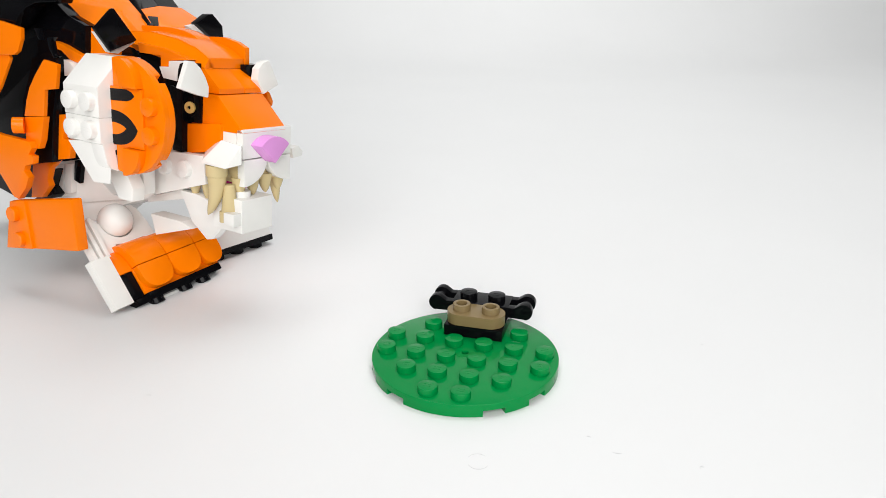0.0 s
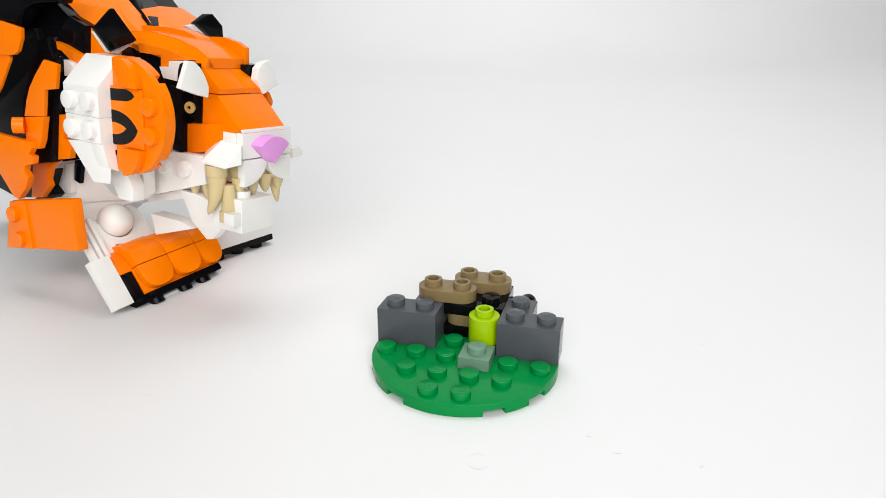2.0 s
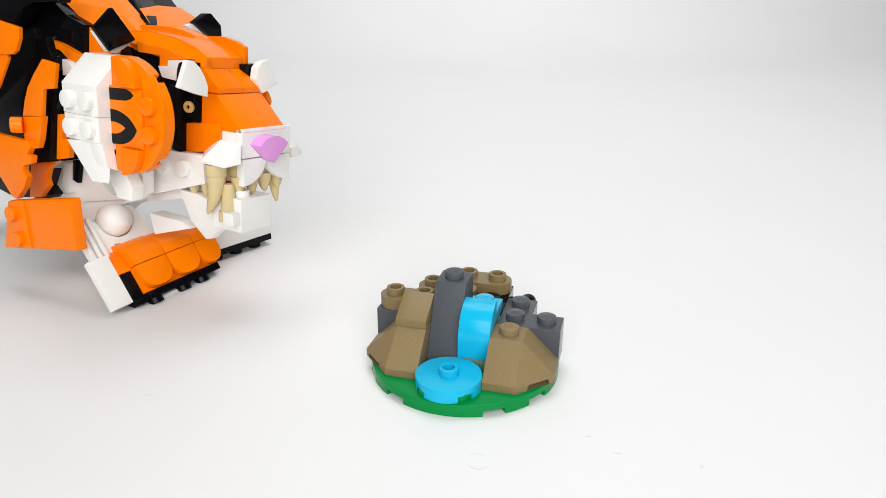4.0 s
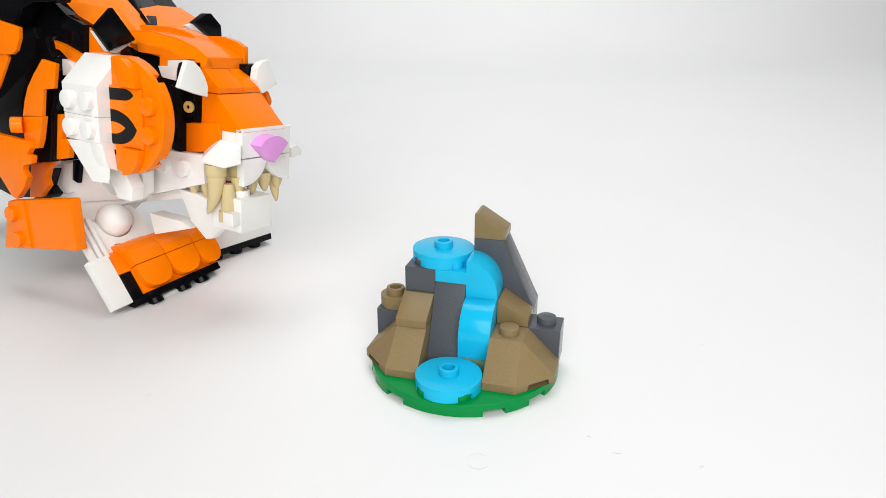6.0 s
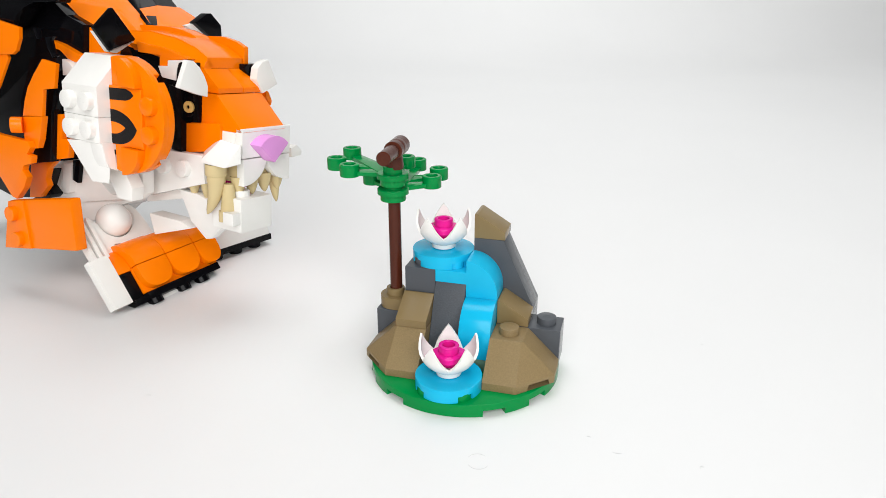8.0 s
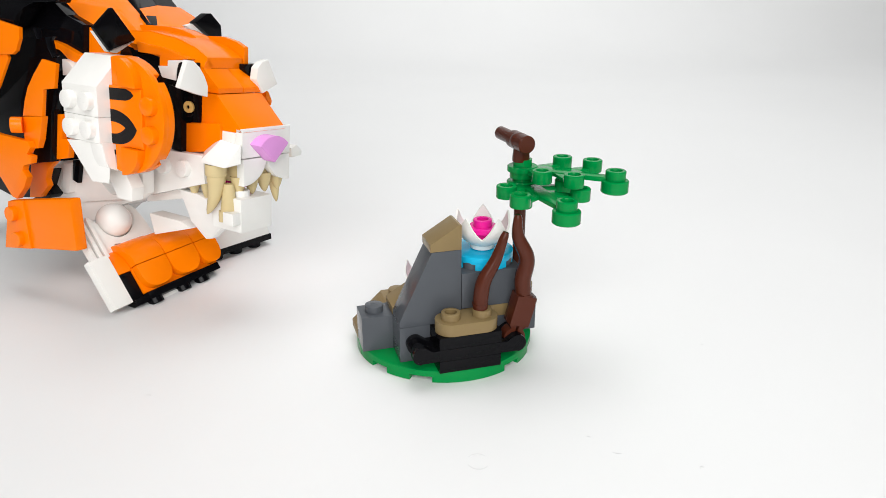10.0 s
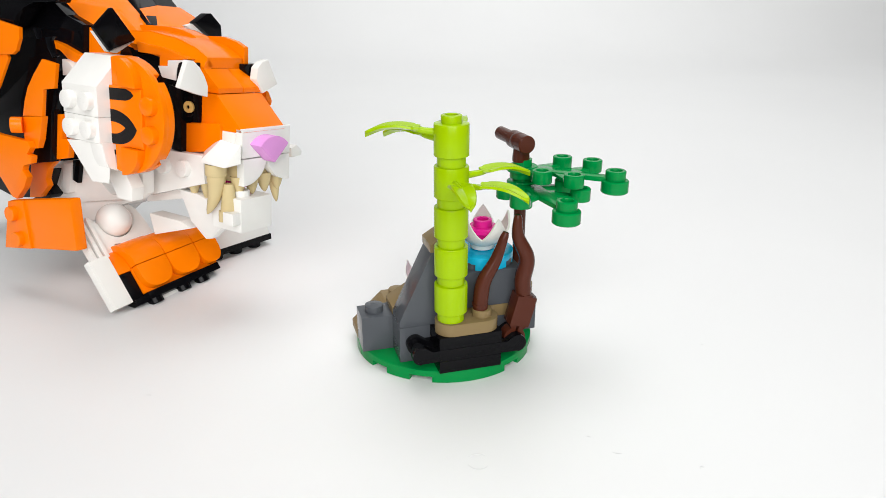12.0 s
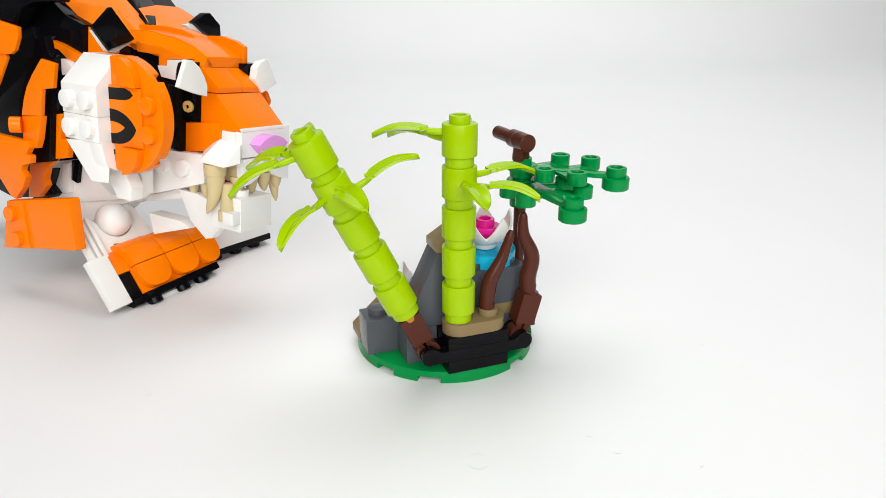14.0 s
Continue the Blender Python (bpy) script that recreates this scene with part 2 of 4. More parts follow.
def wedge_slope_bm(mirror):
    """A 2 x 2 corner slope with a stud at the inner corner and its outer corner cut off."""
    bm = bmesh.new()
    low, high = [(-4, 4), (-4, -12), (4, -12), (12, -4), (12, 4)], [(-4, 4), (-4, -4), (3.6, -4), (4, -3.6), (4, 4)]
    base = [bm.verts.new((x, y, 0.03)) for x, y in low]
    lip = [bm.verts.new((x, y, 2.0 if i else H)) for i, (x, y) in enumerate(low)]
    lip[0].co.z = H
    top = [bm.verts.new((x, y, H)) for x, y in high]
    bmesh.ops.remove_doubles(bm, verts=[lip[0], top[0]], dist=0.01)
    find = lambda x, y, z: min((v for v in bm.verts if v.is_valid), key=lambda v: (v.co - Vector((x, y, z))).length)
    tv = [find(x, y, H) for x, y in high]
    lv = [tv[0]] + [find(x, y, 2.0) for x, y in low[1:]]
    bm.faces.new(base[::-1])
    bm.faces.new(tv)
    bm.faces.new((base[0], base[1], lv[1], tv[1], tv[0]))
    bm.faces.new((base[1], base[2], lv[2], lv[1]))
    cut = [bm.verts.new(base[2].co.lerp(base[3].co, f) + Vector((0, 0, h))) for f, h in ((0.3, 0), (0.34, 1.4), (0.84, 1.4), (0.88, 0))]
    bm.faces.new((base[2], *cut, base[3], lv[3], lv[2]))
    bm.faces.new((base[3], base[4], lv[4], lv[3]))
    bm.faces.new((base[4], base[0], tv[0], tv[4], lv[4]))
    bm.faces.new((lv[1], lv[2], tv[2], tv[1]))
    bm.faces.new((lv[2], lv[3], tv[3], tv[2]))
    bm.faces.new((lv[3], lv[4], tv[4], tv[3]))
    bmesh.ops.recalc_face_normals(bm, faces=bm.faces)
    soften(bm, 0.2, 20)
    b = join(bm, stud(0, 0, H))
    if mirror:
        b.transform(Matrix.Scale(-1, 4, (1, 0, 0)))
        bmesh.ops.reverse_faces(b, faces=b.faces)
    return b


def cheese_bm():
    """A 1 x 1 slope two plates high, falling toward -y."""
    return prism([(3.95, 0.03), (3.95, 6.3), (3.3, 6.4), (-3.95, 2.0), (-3.95, 0.03)], -3.95, 3.95, "x", 0.18)


def water_curve_bm():
    """A curved 1 x 2 brick: stud half to the back, tall rounded half falling toward -y. Origin under the stud half's cell."""
    side = [(3.95, 6.43), (3.95, 9.6), (-4.0, 9.6), (-4.0, 12.8)]
    side += [(-4.0 - 7.95 * math.sin(radians(a)), 4.0 + 8.8 * math.cos(radians(a))) for a in range(6, 91, 6)]
    side += [(-11.95, 0.03), (-4.0, 0.03), (-4.0, 6.43)]
    return join(prism(side, -3.95, 3.95, "x", 0.15), stud(0, 0, 9.6))


def lotus_bm():
    """An open cup of five pointed petals on a round foot."""
    out = [revolve([(0, 0.02), (3.0, 0.02), (3.1, 0.3), (3.1, 1.1), (2.4, 1.5), (0, 1.5)], 28)]
    n, rows = 60, 9
    for sgn in (1,):
        bm = bmesh.new()
        outer, inner = [], []
        for i in range(n):
            a = 2 * math.pi * i / n
            peak = abs(((a / (2 * math.pi / 5)) % 1) - 0.5) * 2       # 0 in the valley, 1 at the petal's middle
            top = 0.42 + 0.58 * (1 - (1 - peak) ** 1.25) * peak ** 0.25
            co, ci = [], []
            for s in range(rows + 1):
                f = s / rows * top
                r = 2.6 + 4.6 * math.sin(min(1, f * 1.25) * math.pi / 2) - 0.55 * max(0, f - 0.6)
                z = 0.95 + 8.4 * f ** 1.35
                co.append(bm.verts.new((r * math.cos(a), r * math.sin(a), z)))
                q = r - (0.9 - 0.45 * f)
                ci.append(bm.verts.new((q * math.cos(a), q * math.sin(a), z + 0.25 * (1 - f))))
            outer.append(co), inner.append(ci)
        for i in range(n):
            j = (i + 1) % n
            for s in range(rows):
                bm.faces.new((outer[i][s], outer[j][s], outer[j][s + 1], outer[i][s + 1]))
                bm.faces.new((inner[i][s + 1], inner[j][s + 1], inner[j][s], inner[i][s]))
            bm.faces.new((outer[i][rows], outer[j][rows], inner[j][rows], inner[i][rows]))
        out.append(bm)
    return join(*out)


def lotus_heart_bm():
    """The flower's small centre: a scalloped round plate with a hollow stud."""
    bm = revolve([(0, 0.02), (2.4, 0.02), (2.5, 1.2), (3.7, 1.5), (4.0, 1.9), (3.9, 2.9), (3.5, 3.2), (0, 3.2)], 40)
    for v in bm.verts:
        r = math.hypot(v.co.x, v.co.y)
        if r > 2.6:
            k = 1 + 0.10 * math.cos(4 * math.atan2(v.co.y, v.co.x))
            v.co.x, v.co.y = v.co.x * k, v.co.y * k
    return join(bm, stud(0, 0, 3.2, True))


def tree_pole_bm():
    """A long bar with a short cross-bar on top."""
    cross = join(moved(bar(8.0, 2.3), 0.9, 4.4, 38.9, 90), moved(bar(9.0, 1.75), 0.9, -2.6, 38.9, 90))
    collar = moved(revolve([(0, 0), (2.25, 0), (2.32, 0.2), (2.32, 2.3), (2.25, 2.5), (0, 2.5)], 24), 0.9, 1.25, 38.9, 90)
    return join(bar(38.0, 1.58, -1.6), moved(revolve([(2.2, 33.8), (2.3, 34.2), (1.9, 38.6)], 24), 0.3), cross, collar)


LEAF_TIPS = ((8, -8), (8, 8), (16, -8), (16, 8), (24, 0))


def tree_leaf_bm():
    """A flat spray of branches with a hollow stud at every tip, its socket on the origin."""
    out = [revolve([(1.6, 0.0), (3.2, 0.0), (3.25, 0.2), (3.25, 1.6), (3.95, 1.7), (3.95, 2.9), (3.7, 3.1), (2.4, 3.1), (2.4, 4.8), (1.6, 4.9), (1.6, 0)], 28)]
    for n, (a, b, w) in enumerate((((2.5, 0), (24, 0), 1.7), ((3, 0), (8, -8), 1.5), ((3, 0), (8, 8), 1.5), ((10, 0), (16, -8), 1.5), ((10, 0), (16, 8), 1.5))):
        d = Vector((b[0] - a[0], b[1] - a[1]))
        q = Vector((-d.y, d.x)).normalized()
        poly = [(a[0] + q.x * w * 1.5, a[1] + q.y * w * 1.5), (a[0] - q.x * w * 1.5, a[1] - q.y * w * 1.5),
                (b[0] - q.x * w * 0.8, b[1] - q.y * w * 0.8), (b[0] + q.x * w * 0.8, b[1] + q.y * w * 0.8)]
        out.append(prism(poly, 1.7 + 0.05 * n, 2.9 - 0.06 * n, "z", 0.2))
    for x, y in LEAF_TIPS:
        out.append(moved(revolve([(0, 1.5), (2.4, 1.5), (2.5, 1.7), (2.5, 4.4), (2.3, 4.6), (1.6, 4.6), (1.5, 4.4), (1.5, 3.2), (0, 3.2)], 26), x, y, 0))
    return join(*out)


def leaf_bud_bm():
    return join(revolve([(0, 0), (3.1, 0), (3.35, 0.25), (3.35, 2.9), (3.15, 3.15), (0, 3.15)], 30))


def clip_brick_bm():
    """A small brick, hollow on top, with a two-fingered clip below; the clipped bar lies on the origin along y."""
    out = [block(-2.7, 2.7, -2.3, 2.3, 3.4, 11.6, 0.7), moved(revolve([(2.2, -0.5), (2.2, 0.4), (1.6, 0.5), (1.6, -1)], 24), 0, 0, 11.6)]
    for s in (-1, 1):
        arc = [(s * 1.65 * math.sin(radians(a)), 1.65 * math.cos(radians(a))) for a in range(10, 136, 14)]
        arc += [(s * 2.9 * math.sin(radians(a)), 2.9 * math.cos(radians(a))) for a in range(132, 20, -14)] + [(s * 2.6, 3.8), (s * 0.4, 3.8)]
        out.append(prism(arc, -1.6, 1.6, "y", 0.12))
    return join(*out)


def horn_bm(points, r0=2.0, r1=0.95):
    path = spline(points, 7)
    n = len(path)
    foot = revolve([(0, 0), (1.58, 0), (1.58, 2.2), (2.0, 2.4), (2.0, 3.0), (0, 3.0)], 20)
    radii = [r0 + 0.35 * math.sin(math.pi * i / (n - 1)) - (r0 - r1) * (i / (n - 1)) ** 1.4 for i in range(n)]
    radii[-1] *= 0.75
    return join(foot, sweep(path, radii, 18))


def gold_bar_bm():
    ring = revolve([(1.58, 1.4), (2.35, 1.5), (2.45, 1.8), (2.45, 5.0), (2.3, 5.3), (1.58, 5.4)], 24)
    return join(bar(47.0), ring)


def bamboo_leaf_bm(turn):
    """A thin pointed blade with a raised midrib on a round stalk, arching outward from a round brick's side."""
    path = spline([(3.6, 0, 7.0), (7.0, 0, 7.3), (9.0, 0, 7.7), (12.0, 0, 8.0), (15.5, 0, 7.6), (19.5, 0, 6.0)], 8)
    n = len(path)
    stalk = sweep(path[:int(n * 0.55)], [0.85 - 0.02 * i for i in range(int(n * 0.55))], 12)
    bm, rows = bmesh.new(), []
    first = int(n * 0.3)
    for i in range(first, n):
        f = (i - first) / (n - 1 - first)
        w = 2.5 * min(1.0, 0.55 + 5 * f) * (1 - 0.45 * f ** 2.5) * (1 - f ** 8) ** 0.5 + 0.2
        p = path[i]
        rows.append([bm.verts.new((p.x - (0.9 if a and i == first else 0), p.y + a * w, p.z + z)) for a, z in ((-1, 0.25), (-0.9, 0.75), (-0.45, 0.6), (0, 0.2), (0.45, 0.6), (0.9, 0.75), (1, 0.25), (0, -0.6))])
    for a, b in zip(rows, rows[1:]):
        for i in range(8):
            j = (i + 1) % 8
            bm.faces.new((a[i], a[j], b[j], b[i]))
    bm.faces.new(rows[0][::-1]), bm.faces.new(rows[-1])
    return moved(join(stalk, bm), 0, 0, 0, 0, 0, turn)


# how the whole garden stands: turned once to show its back, nudged near the end
FRONT, BACK, LAST = pose(0, 0, 0, 0, 0, -15.83), pose(-0.00558, 0.0147, 0, 0, 0, -163.7), pose(-0.0053, 0.0145, 0, 0, 0, -159.4)
TURN0, TURN1 = 8.9, 9.4


def garden_pose(t):
    if t <= TURN0:
        return FRONT
    if t >= 13.6:
        return LAST
    f = min(1.0, (t - TURN0) / (TURN1 - TURN0))
    f = f * f * (3 - 2 * f)
    return pose(-0.00558 * f, 0.0147 * f, 0, 0, 0, -15.83 + (-163.7 + 15.83) * f)


TURN_TIMES = [TURN0 + i / 30 for i in range(16)]
ROOT_TIMES = [0.0] + TURN_TIMES + [13.5667, 13.6, 14.0]

garden = tagged(new("toy_waterfall_garden"), "small brick-built toy garden with waterfall, lotus flowers, tree and bamboo", "toy garden")
garden.matrix_basis = FRONT
PLACED = []      # (piece, time it is set in place, its pose in the garden)


def cell(i, j, z, rz=0, ry=0, rx=0):
    return pose(i * P * MM, j * P * MM, z * MM, rx, ry, rz)


def piece(name, bm, mat, t, m, label=""):
    ob = put(name, bm, mat, garden, label, m)
    PLACED.append((ob, t, m))
    return ob


def build_garden():
    z0 = 3.2
    piece("round_base_plate", green_plate_bm(), GREEN, -1, cell(0, 0, 0), "bright green round studded base plate")
    piece("square_plate", plate_bm(2, 2), BLACK, -1, cell(-0.5, 1.5, z0), "black two by two plate")
    piece("round_end_plate", round_twin_bm(), TAN, -1, cell(0, 1.5, 6.4), "dark tan plate with round ends")
    piece("bar_plate", bar_plate_bm(), BLACK, -1, cell(0, 2.5, 6.4), "black plate with a bar at each end")
    piece("square_plate", plate_bm(2, 2), BLACK, 0.1, cell(-0.5, 1.5, 9.6), "black two by two plate")
    piece("corner_brick", corner_bm([(0, 0), (-1, 0), (0, 1)]), GREY, 0.4, cell(-1.5, 0.5, z0), "dark grey L-shaped corner brick")
    piece("corner_brick", corner_bm([(0, 0), (1, 0), (0, 1)]), GREY, 0.7, cell(1.5, 0.5, z0), "dark grey L-shaped corner brick")
    piece("round_brick", round_brick_bm(), LIME, 1.0, cell(0.5, 0.5, z0), "lime green round brick")
    piece("small_plate", plate_bm(1, 1), SAND, 1.3, cell(0.5, -0.5, z0), "sand green single plate")
    piece("round_end_plate", round_twin_bm(), TAN, 1.6, cell(0, 2.5, 12.8), "dark tan plate with round ends")
    piece("round_end_plate", round_twin_bm(), TAN, 2.2, cell(-2, 0.5, 12.8), "dark tan plate with round ends")
    piece("round_end_plate", round_twin_bm(), TAN, 1.9, cell(-1, 1.5, 12.8), "dark tan plate with round ends")
    piece("steep_slope", steep_slope_bm(19.2), GREY_ROUGH, 2.5, cell(-0.5, 0.5, z0), "dark grey grained steep slope brick")
    piece("water_curve", water_curve_bm(), AZURE, 2.8, cell(0.5, 0.5, 6.4), "glossy azure curved waterfall brick")
    piece("lily_pad", lily_pad_bm(), AZURE, 3.1, cell(0, -2, z0), "azure round plate, the pool")
    piece("wedge_slope", wedge_slope_bm(False), TAN_ROUGH, 3.4, cell(1.5, -0.5, z0), "dark tan grained corner slope")
    piece("wedge_slope", wedge_slope_bm(True), TAN_ROUGH, 3.7, cell(-1.5, -0.5, z0), "dark tan grained corner slope")
    piece("small_slope", cheese_bm(), TAN, 4.0, cell(-1.5, -0.5, 12.8), "dark tan single slope")
    piece("small_slope", cheese_bm(), TAN, 4.3, cell(1.5, 0.5, 12.8, 90), "dark tan single slope")
    piece("corner_brick", corner_bm([(-1, 1), (0, 1), (-1, 0)]), GREY, 4.6, cell(-0.5, 0.5, 16.0), "dark grey L-shaped corner brick")
    piece("water_curve", water_curve_bm(), AZURE, 4.9, cell(-0.5, 0.5, 16.0, 90), "glossy azure curved waterfall brick")
    piece("steep_slope", steep_slope_bm(19.2), GREY, 5.2, cell(0.5, 1.5, 12.8, 90), "dark grey steep slope brick")
    piece("lily_pad", lily_pad_bm(), AZURE, 5.5, cell(-1, 1, 25.6), "azure round plate, the upper pool")
    piece("small_slope", cheese_bm(), TAN, 5.8, cell(0.5, 1.5, 32.0, 90), "dark tan single slope")
    piece("lotus_flower", lotus_bm(), WHITE, 6.1, cell(-1, 1, 28.8 + 0.3, 105.8), "white lotus flower with five pointed petals")
    piece("lotus_heart", lotus_heart_bm(), MAGENTA, 6.4, cell(-1, 1, 31.6, 15.8), "magenta flower heart")
    piece("lotus_flower", lotus_bm(), WHITE, 6.7, cell(0, -2, 6.4 + 0.3, 105.8), "white lotus flower with five pointed petals")
    piece("lotus_heart", lotus_heart_bm(), MAGENTA, 7.0, cell(0, -2, 9.2, 15.8), "magenta flower heart")
    piece("tree_trunk", tree_pole_bm(), BROWN, 7.3, cell(-2.47, 0.5, 16.0, 4), "reddish-brown bar trunk with a cross-bar on top")
    piece("leaf_spray", tree_leaf_bm(), GREEN, 7.6, cell(-2.5, 0.5, 45.6, 137), "green leaf spray with round studded tips")
    piece("leaf_spray", tree_leaf_bm(), GREEN, 7.9, cell(-2.5, 0.5, 41.7, 93), "green leaf spray with round studded tips")
    piece("leaf_bud", leaf_bud_bm(), GREEN, 8.4, cell(-4.69, 2.55, 44.7), "green round plate under a leaf tip")
    piece("leaf_bud", leaf_bud_bm(), GREEN, 8.6, cell(-2.66, 3.5, 40.8), "green round plate under a leaf tip")
    collar = revolve([(1.62, 0), (2.9, 0), (3.0, 0.2), (3.0, 3.9), (2.8, 4.1), (1.62, 4.1), (1.62, 0)], 28)
    piece("leaf_collar", collar, GREEN, 8.25, cell(-2.5, 0.5, 37.5), "green ring under the leaves")
    # the back: twigs and two stalks of bamboo
    piece("clip_brick", clip_brick_bm(), BROWN, 9.5, cell(-1.54, 2.5, 8.9, 0, -15), "reddish-brown clip brick")
    piece("twig", horn_bm([(0, 0, 0), (0.2, 0, 5), (-0.8, 0, 10.5), (1.5, 0, 16.5), (1.6, 0, 22)]), BROWN, 9.7, cell(-1.87, 2.5, 19.2, 0, 2), "curved reddish-brown twig")
    piece("twig", horn_bm([(0, 0, 0), (-0.2, 0, 5), (-1.0, 0, 9), (-3.8, 0, 14), (-6.2, 0, 20.8)], 1.8), BROWN, 10.0, cell(-0.44, 2.5, 16.2), "curved reddish-brown twig")
    piece("gold_bar", gold_bar_bm(), GOLD, 10.3, cell(0.5, 2.5, 16.0), "pearl gold bar")
    for n, t in enumerate((10.6, 10.9, 11.2)):
        piece("bamboo_segment", round_brick_bm(), LIME, t, cell(0.5, 2.5, 16.0 + n * H), "lime green round bamboo segment")
    leafy("bamboo_top", 11.5, cell(0.5, 2.5, 16.0 + 3 * H, 163.7), (18, -32, -79), (0, -1.8, -0.8))
    leafy("bamboo_top", 11.8, cell(0.5, 2.5, 16.0 + 4 * H, 163.7), (174, 145, 83), (0.5, -1.4, 0))
    lean = cell(1.5, 2.5, 8.9, 0, 25.8)
    piece("clip_brick", clip_brick_bm(), BROWN, 12.1, lean, "reddish-brown clip brick")
    up = lambda s, rz=0: lean @ pose(0, 0, s * MM, 0, 0, rz)
    piece("gold_bar", gold_bar_bm(), GOLD, 12.4, up(9.0), "pearl gold bar")
    for n, t in enumerate((12.7, 13.0, 13.3)):
        piece("bamboo_segment", round_brick_bm(), LIME, t, up(12.2 + n * H), "lime green round bamboo segment")
    leafy("bamboo_top", 13.6, up(12.2 + 3 * H, 163.7), (14, -67, 232), (-2.6, 0.4, -0.6))
    leafy("bamboo_top", 13.9, up(12.2 + 4 * H, 163.7), (190, 150, 100))


def leafy(name, t, m, turns, drops=(0, 0, 0)):
    ob = piece(name, round_brick_bm(), LIME, t, m, "lime green round bamboo segment with three leaves")
    for a, d in zip(turns, drops):
        put("leaf", moved(bamboo_leaf_bm(a), 0, 0, d), LIME, ob, "slender lime green leaf")


build_garden()


# ---- the toy tiger, built in its head's frame: x to the nose, y to its far side, z up, millimetres ----
TIGER_AT = Matrix(((0.86573, 0.49489, 0.07481, -0.05920), (-0.49983, 0.86265, 0.07751, 0.02726), (-0.02618, -0.10449, 0.99418, 0.05542), (0, 0, 0, 1)))
tiger = tagged(new("toy_tiger"), "crouching brick-built toy tiger in orange, black and white plastic", "toy tiger")
tiger.matrix_basis = TIGER_AT
PRINT = plastic("black_print", (0.005, 0.005, 0.006), 0.5)
GOLD_EYE = plastic("pale_gold_plastic", (0.72, 0.5, 0.16), 0.25)


def slab(name, mat, face, depth, label="", bevel=0.25):
    """A flat-faced brick: the outline of its face, carried back by depth."""
    bm = bmesh.new()
    a = [bm.verts.new(p) for p in face]
    b = [bm.verts.new(Vector(p) + Vector(depth)) for p in face]
    bm.faces.new(a), bm.faces.new(b[::-1])
    for i in range(len(a)):
        j = (i + 1) % len(a)
        bm.faces.new((a[i], a[j], b[j], b[i]))
    bmesh.ops.recalc_face_normals(bm, faces=bm.faces)
    return put(name, soften(bm, bevel, 12), mat, tiger, label, smooth=28)


def hull(name, mat, points, label=""):
    bm = bmesh.new()
    for p in points:
        bm.verts.new(p)
    r = bmesh.ops.convex_hull(bm, input=bm.verts)
    bmesh.ops.delete(bm, geom=[v for v in bm.verts if not v.link_faces], context="VERTS")
    bmesh.ops.dissolve_limit(bm, angle_limit=radians(4), verts=bm.verts, edges=bm.edges)
    return put(name, soften(bm, 0.25, 15), mat, tiger, label, smooth=28)


def bulk(name, mat, x, y, z, label=""):
    return put(name, block(x[0], x[1], y[0], y[1], z[0], z[1], 0.25), mat, tiger, label)


def rod(name, mat, at, way, r, length, hole=0.0):
    prof = [(0, -0.5), (r, -0.5), (r, length - 0.2), (r - 0.2, length)]
    prof += [(hole, length), (hole, length - 0.8), (0, length - 0.8)] if hole else [(0, length)]
    bm = revolve(prof, 26)
    bm.transform(Matrix.Translation(at) @ Vector((0, 0, 1)).rotation_difference(Vector(way)).to_matrix().to_4x4())
    return put(name, bm, mat, tiger)


def tooth(name, at, r, length, bend=0.0, mat=None):
    n = 9
    path = [(at[0] + bend * (i / n) ** 2, at[1], at[2] - length * i / n) for i in range(n + 1)]
    radii = [r * (1 - 0.5 * i / n) * math.sqrt(max(0.03, 1 - (i / n) ** 4)) for i in range(n + 1)]
    return put(name, sweep(path, radii, 16), mat or IVORY, tiger, "tan plastic tooth")


def forehead():
    """Curved orange crown in two widths, falling to a lip over the brows."""
    prof = [(-58, 21), (-47, 22.6), (-37, 23.2), (-26, 22), (-19, 20.2), (-14, 17.6), (-14, 14.8), (-24, 14.8), (-58, 20)]
    put("crown", prism(prof, 1.5, 14.6, "y", 0.25), ORANGE, tiger, "orange curved crown of the head", smooth=40)
    bm = bmesh.new()
    top = [(-47, 22.4), (-37, 23), (-26, 21.8), (-19, 20), (-14, 17.4)]
    low = [(-42, 19.5), (-34, 19), (-27, 18), (-20, 16.6), (-14, 15)]
    a = [bm.verts.new((x, 1.6, z)) for x, z in top]
    b = [bm.verts.new((x, -1.8 if x < -20 else 0, z)) for x, z in low]
    c = [bm.verts.new((x, 3.5, z - 2)) for x, z in top]
    d = [bm.verts.new((x, 0.5, z - 2)) for x, z in low]
    for i in range(4):
        bm.faces.new((a[i], a[i + 1], b[i + 1], b[i])), bm.faces.new((d[i], d[i + 1], c[i + 1], c[i]))
        bm.faces.new((b[i], b[i + 1], d[i + 1], d[i])), bm.faces.new((c[i], c[i + 1], a[i + 1], a[i]))
    bm.faces.new((a[0], b[0], d[0], c[0])), bm.faces.new((a[4], c[4], d[4], b[4]))
    put("crown_side", bm, ORANGE, tiger, "orange sloping side of the crown", smooth=40)
    far = [(-34, 22.5), (-22, 23), (-17, 22), (-13.8, 20.6), (-13.8, 15), (-34, 15)]
    put("crown", prism(far, 14.8, 16.6, "y", 0.25), ORANGE, tiger, "orange curved crown of the head", smooth=40)


def bend(a, c, b, n=10):
    """Points on the curve from a to b that leans toward c."""
    return [tuple((1 - t) ** 2 * p + 2 * t * (1 - t) * q + t * t * r for p, q, r in zip(a, c, b)) for t in (i / n for i in range(n + 1))]


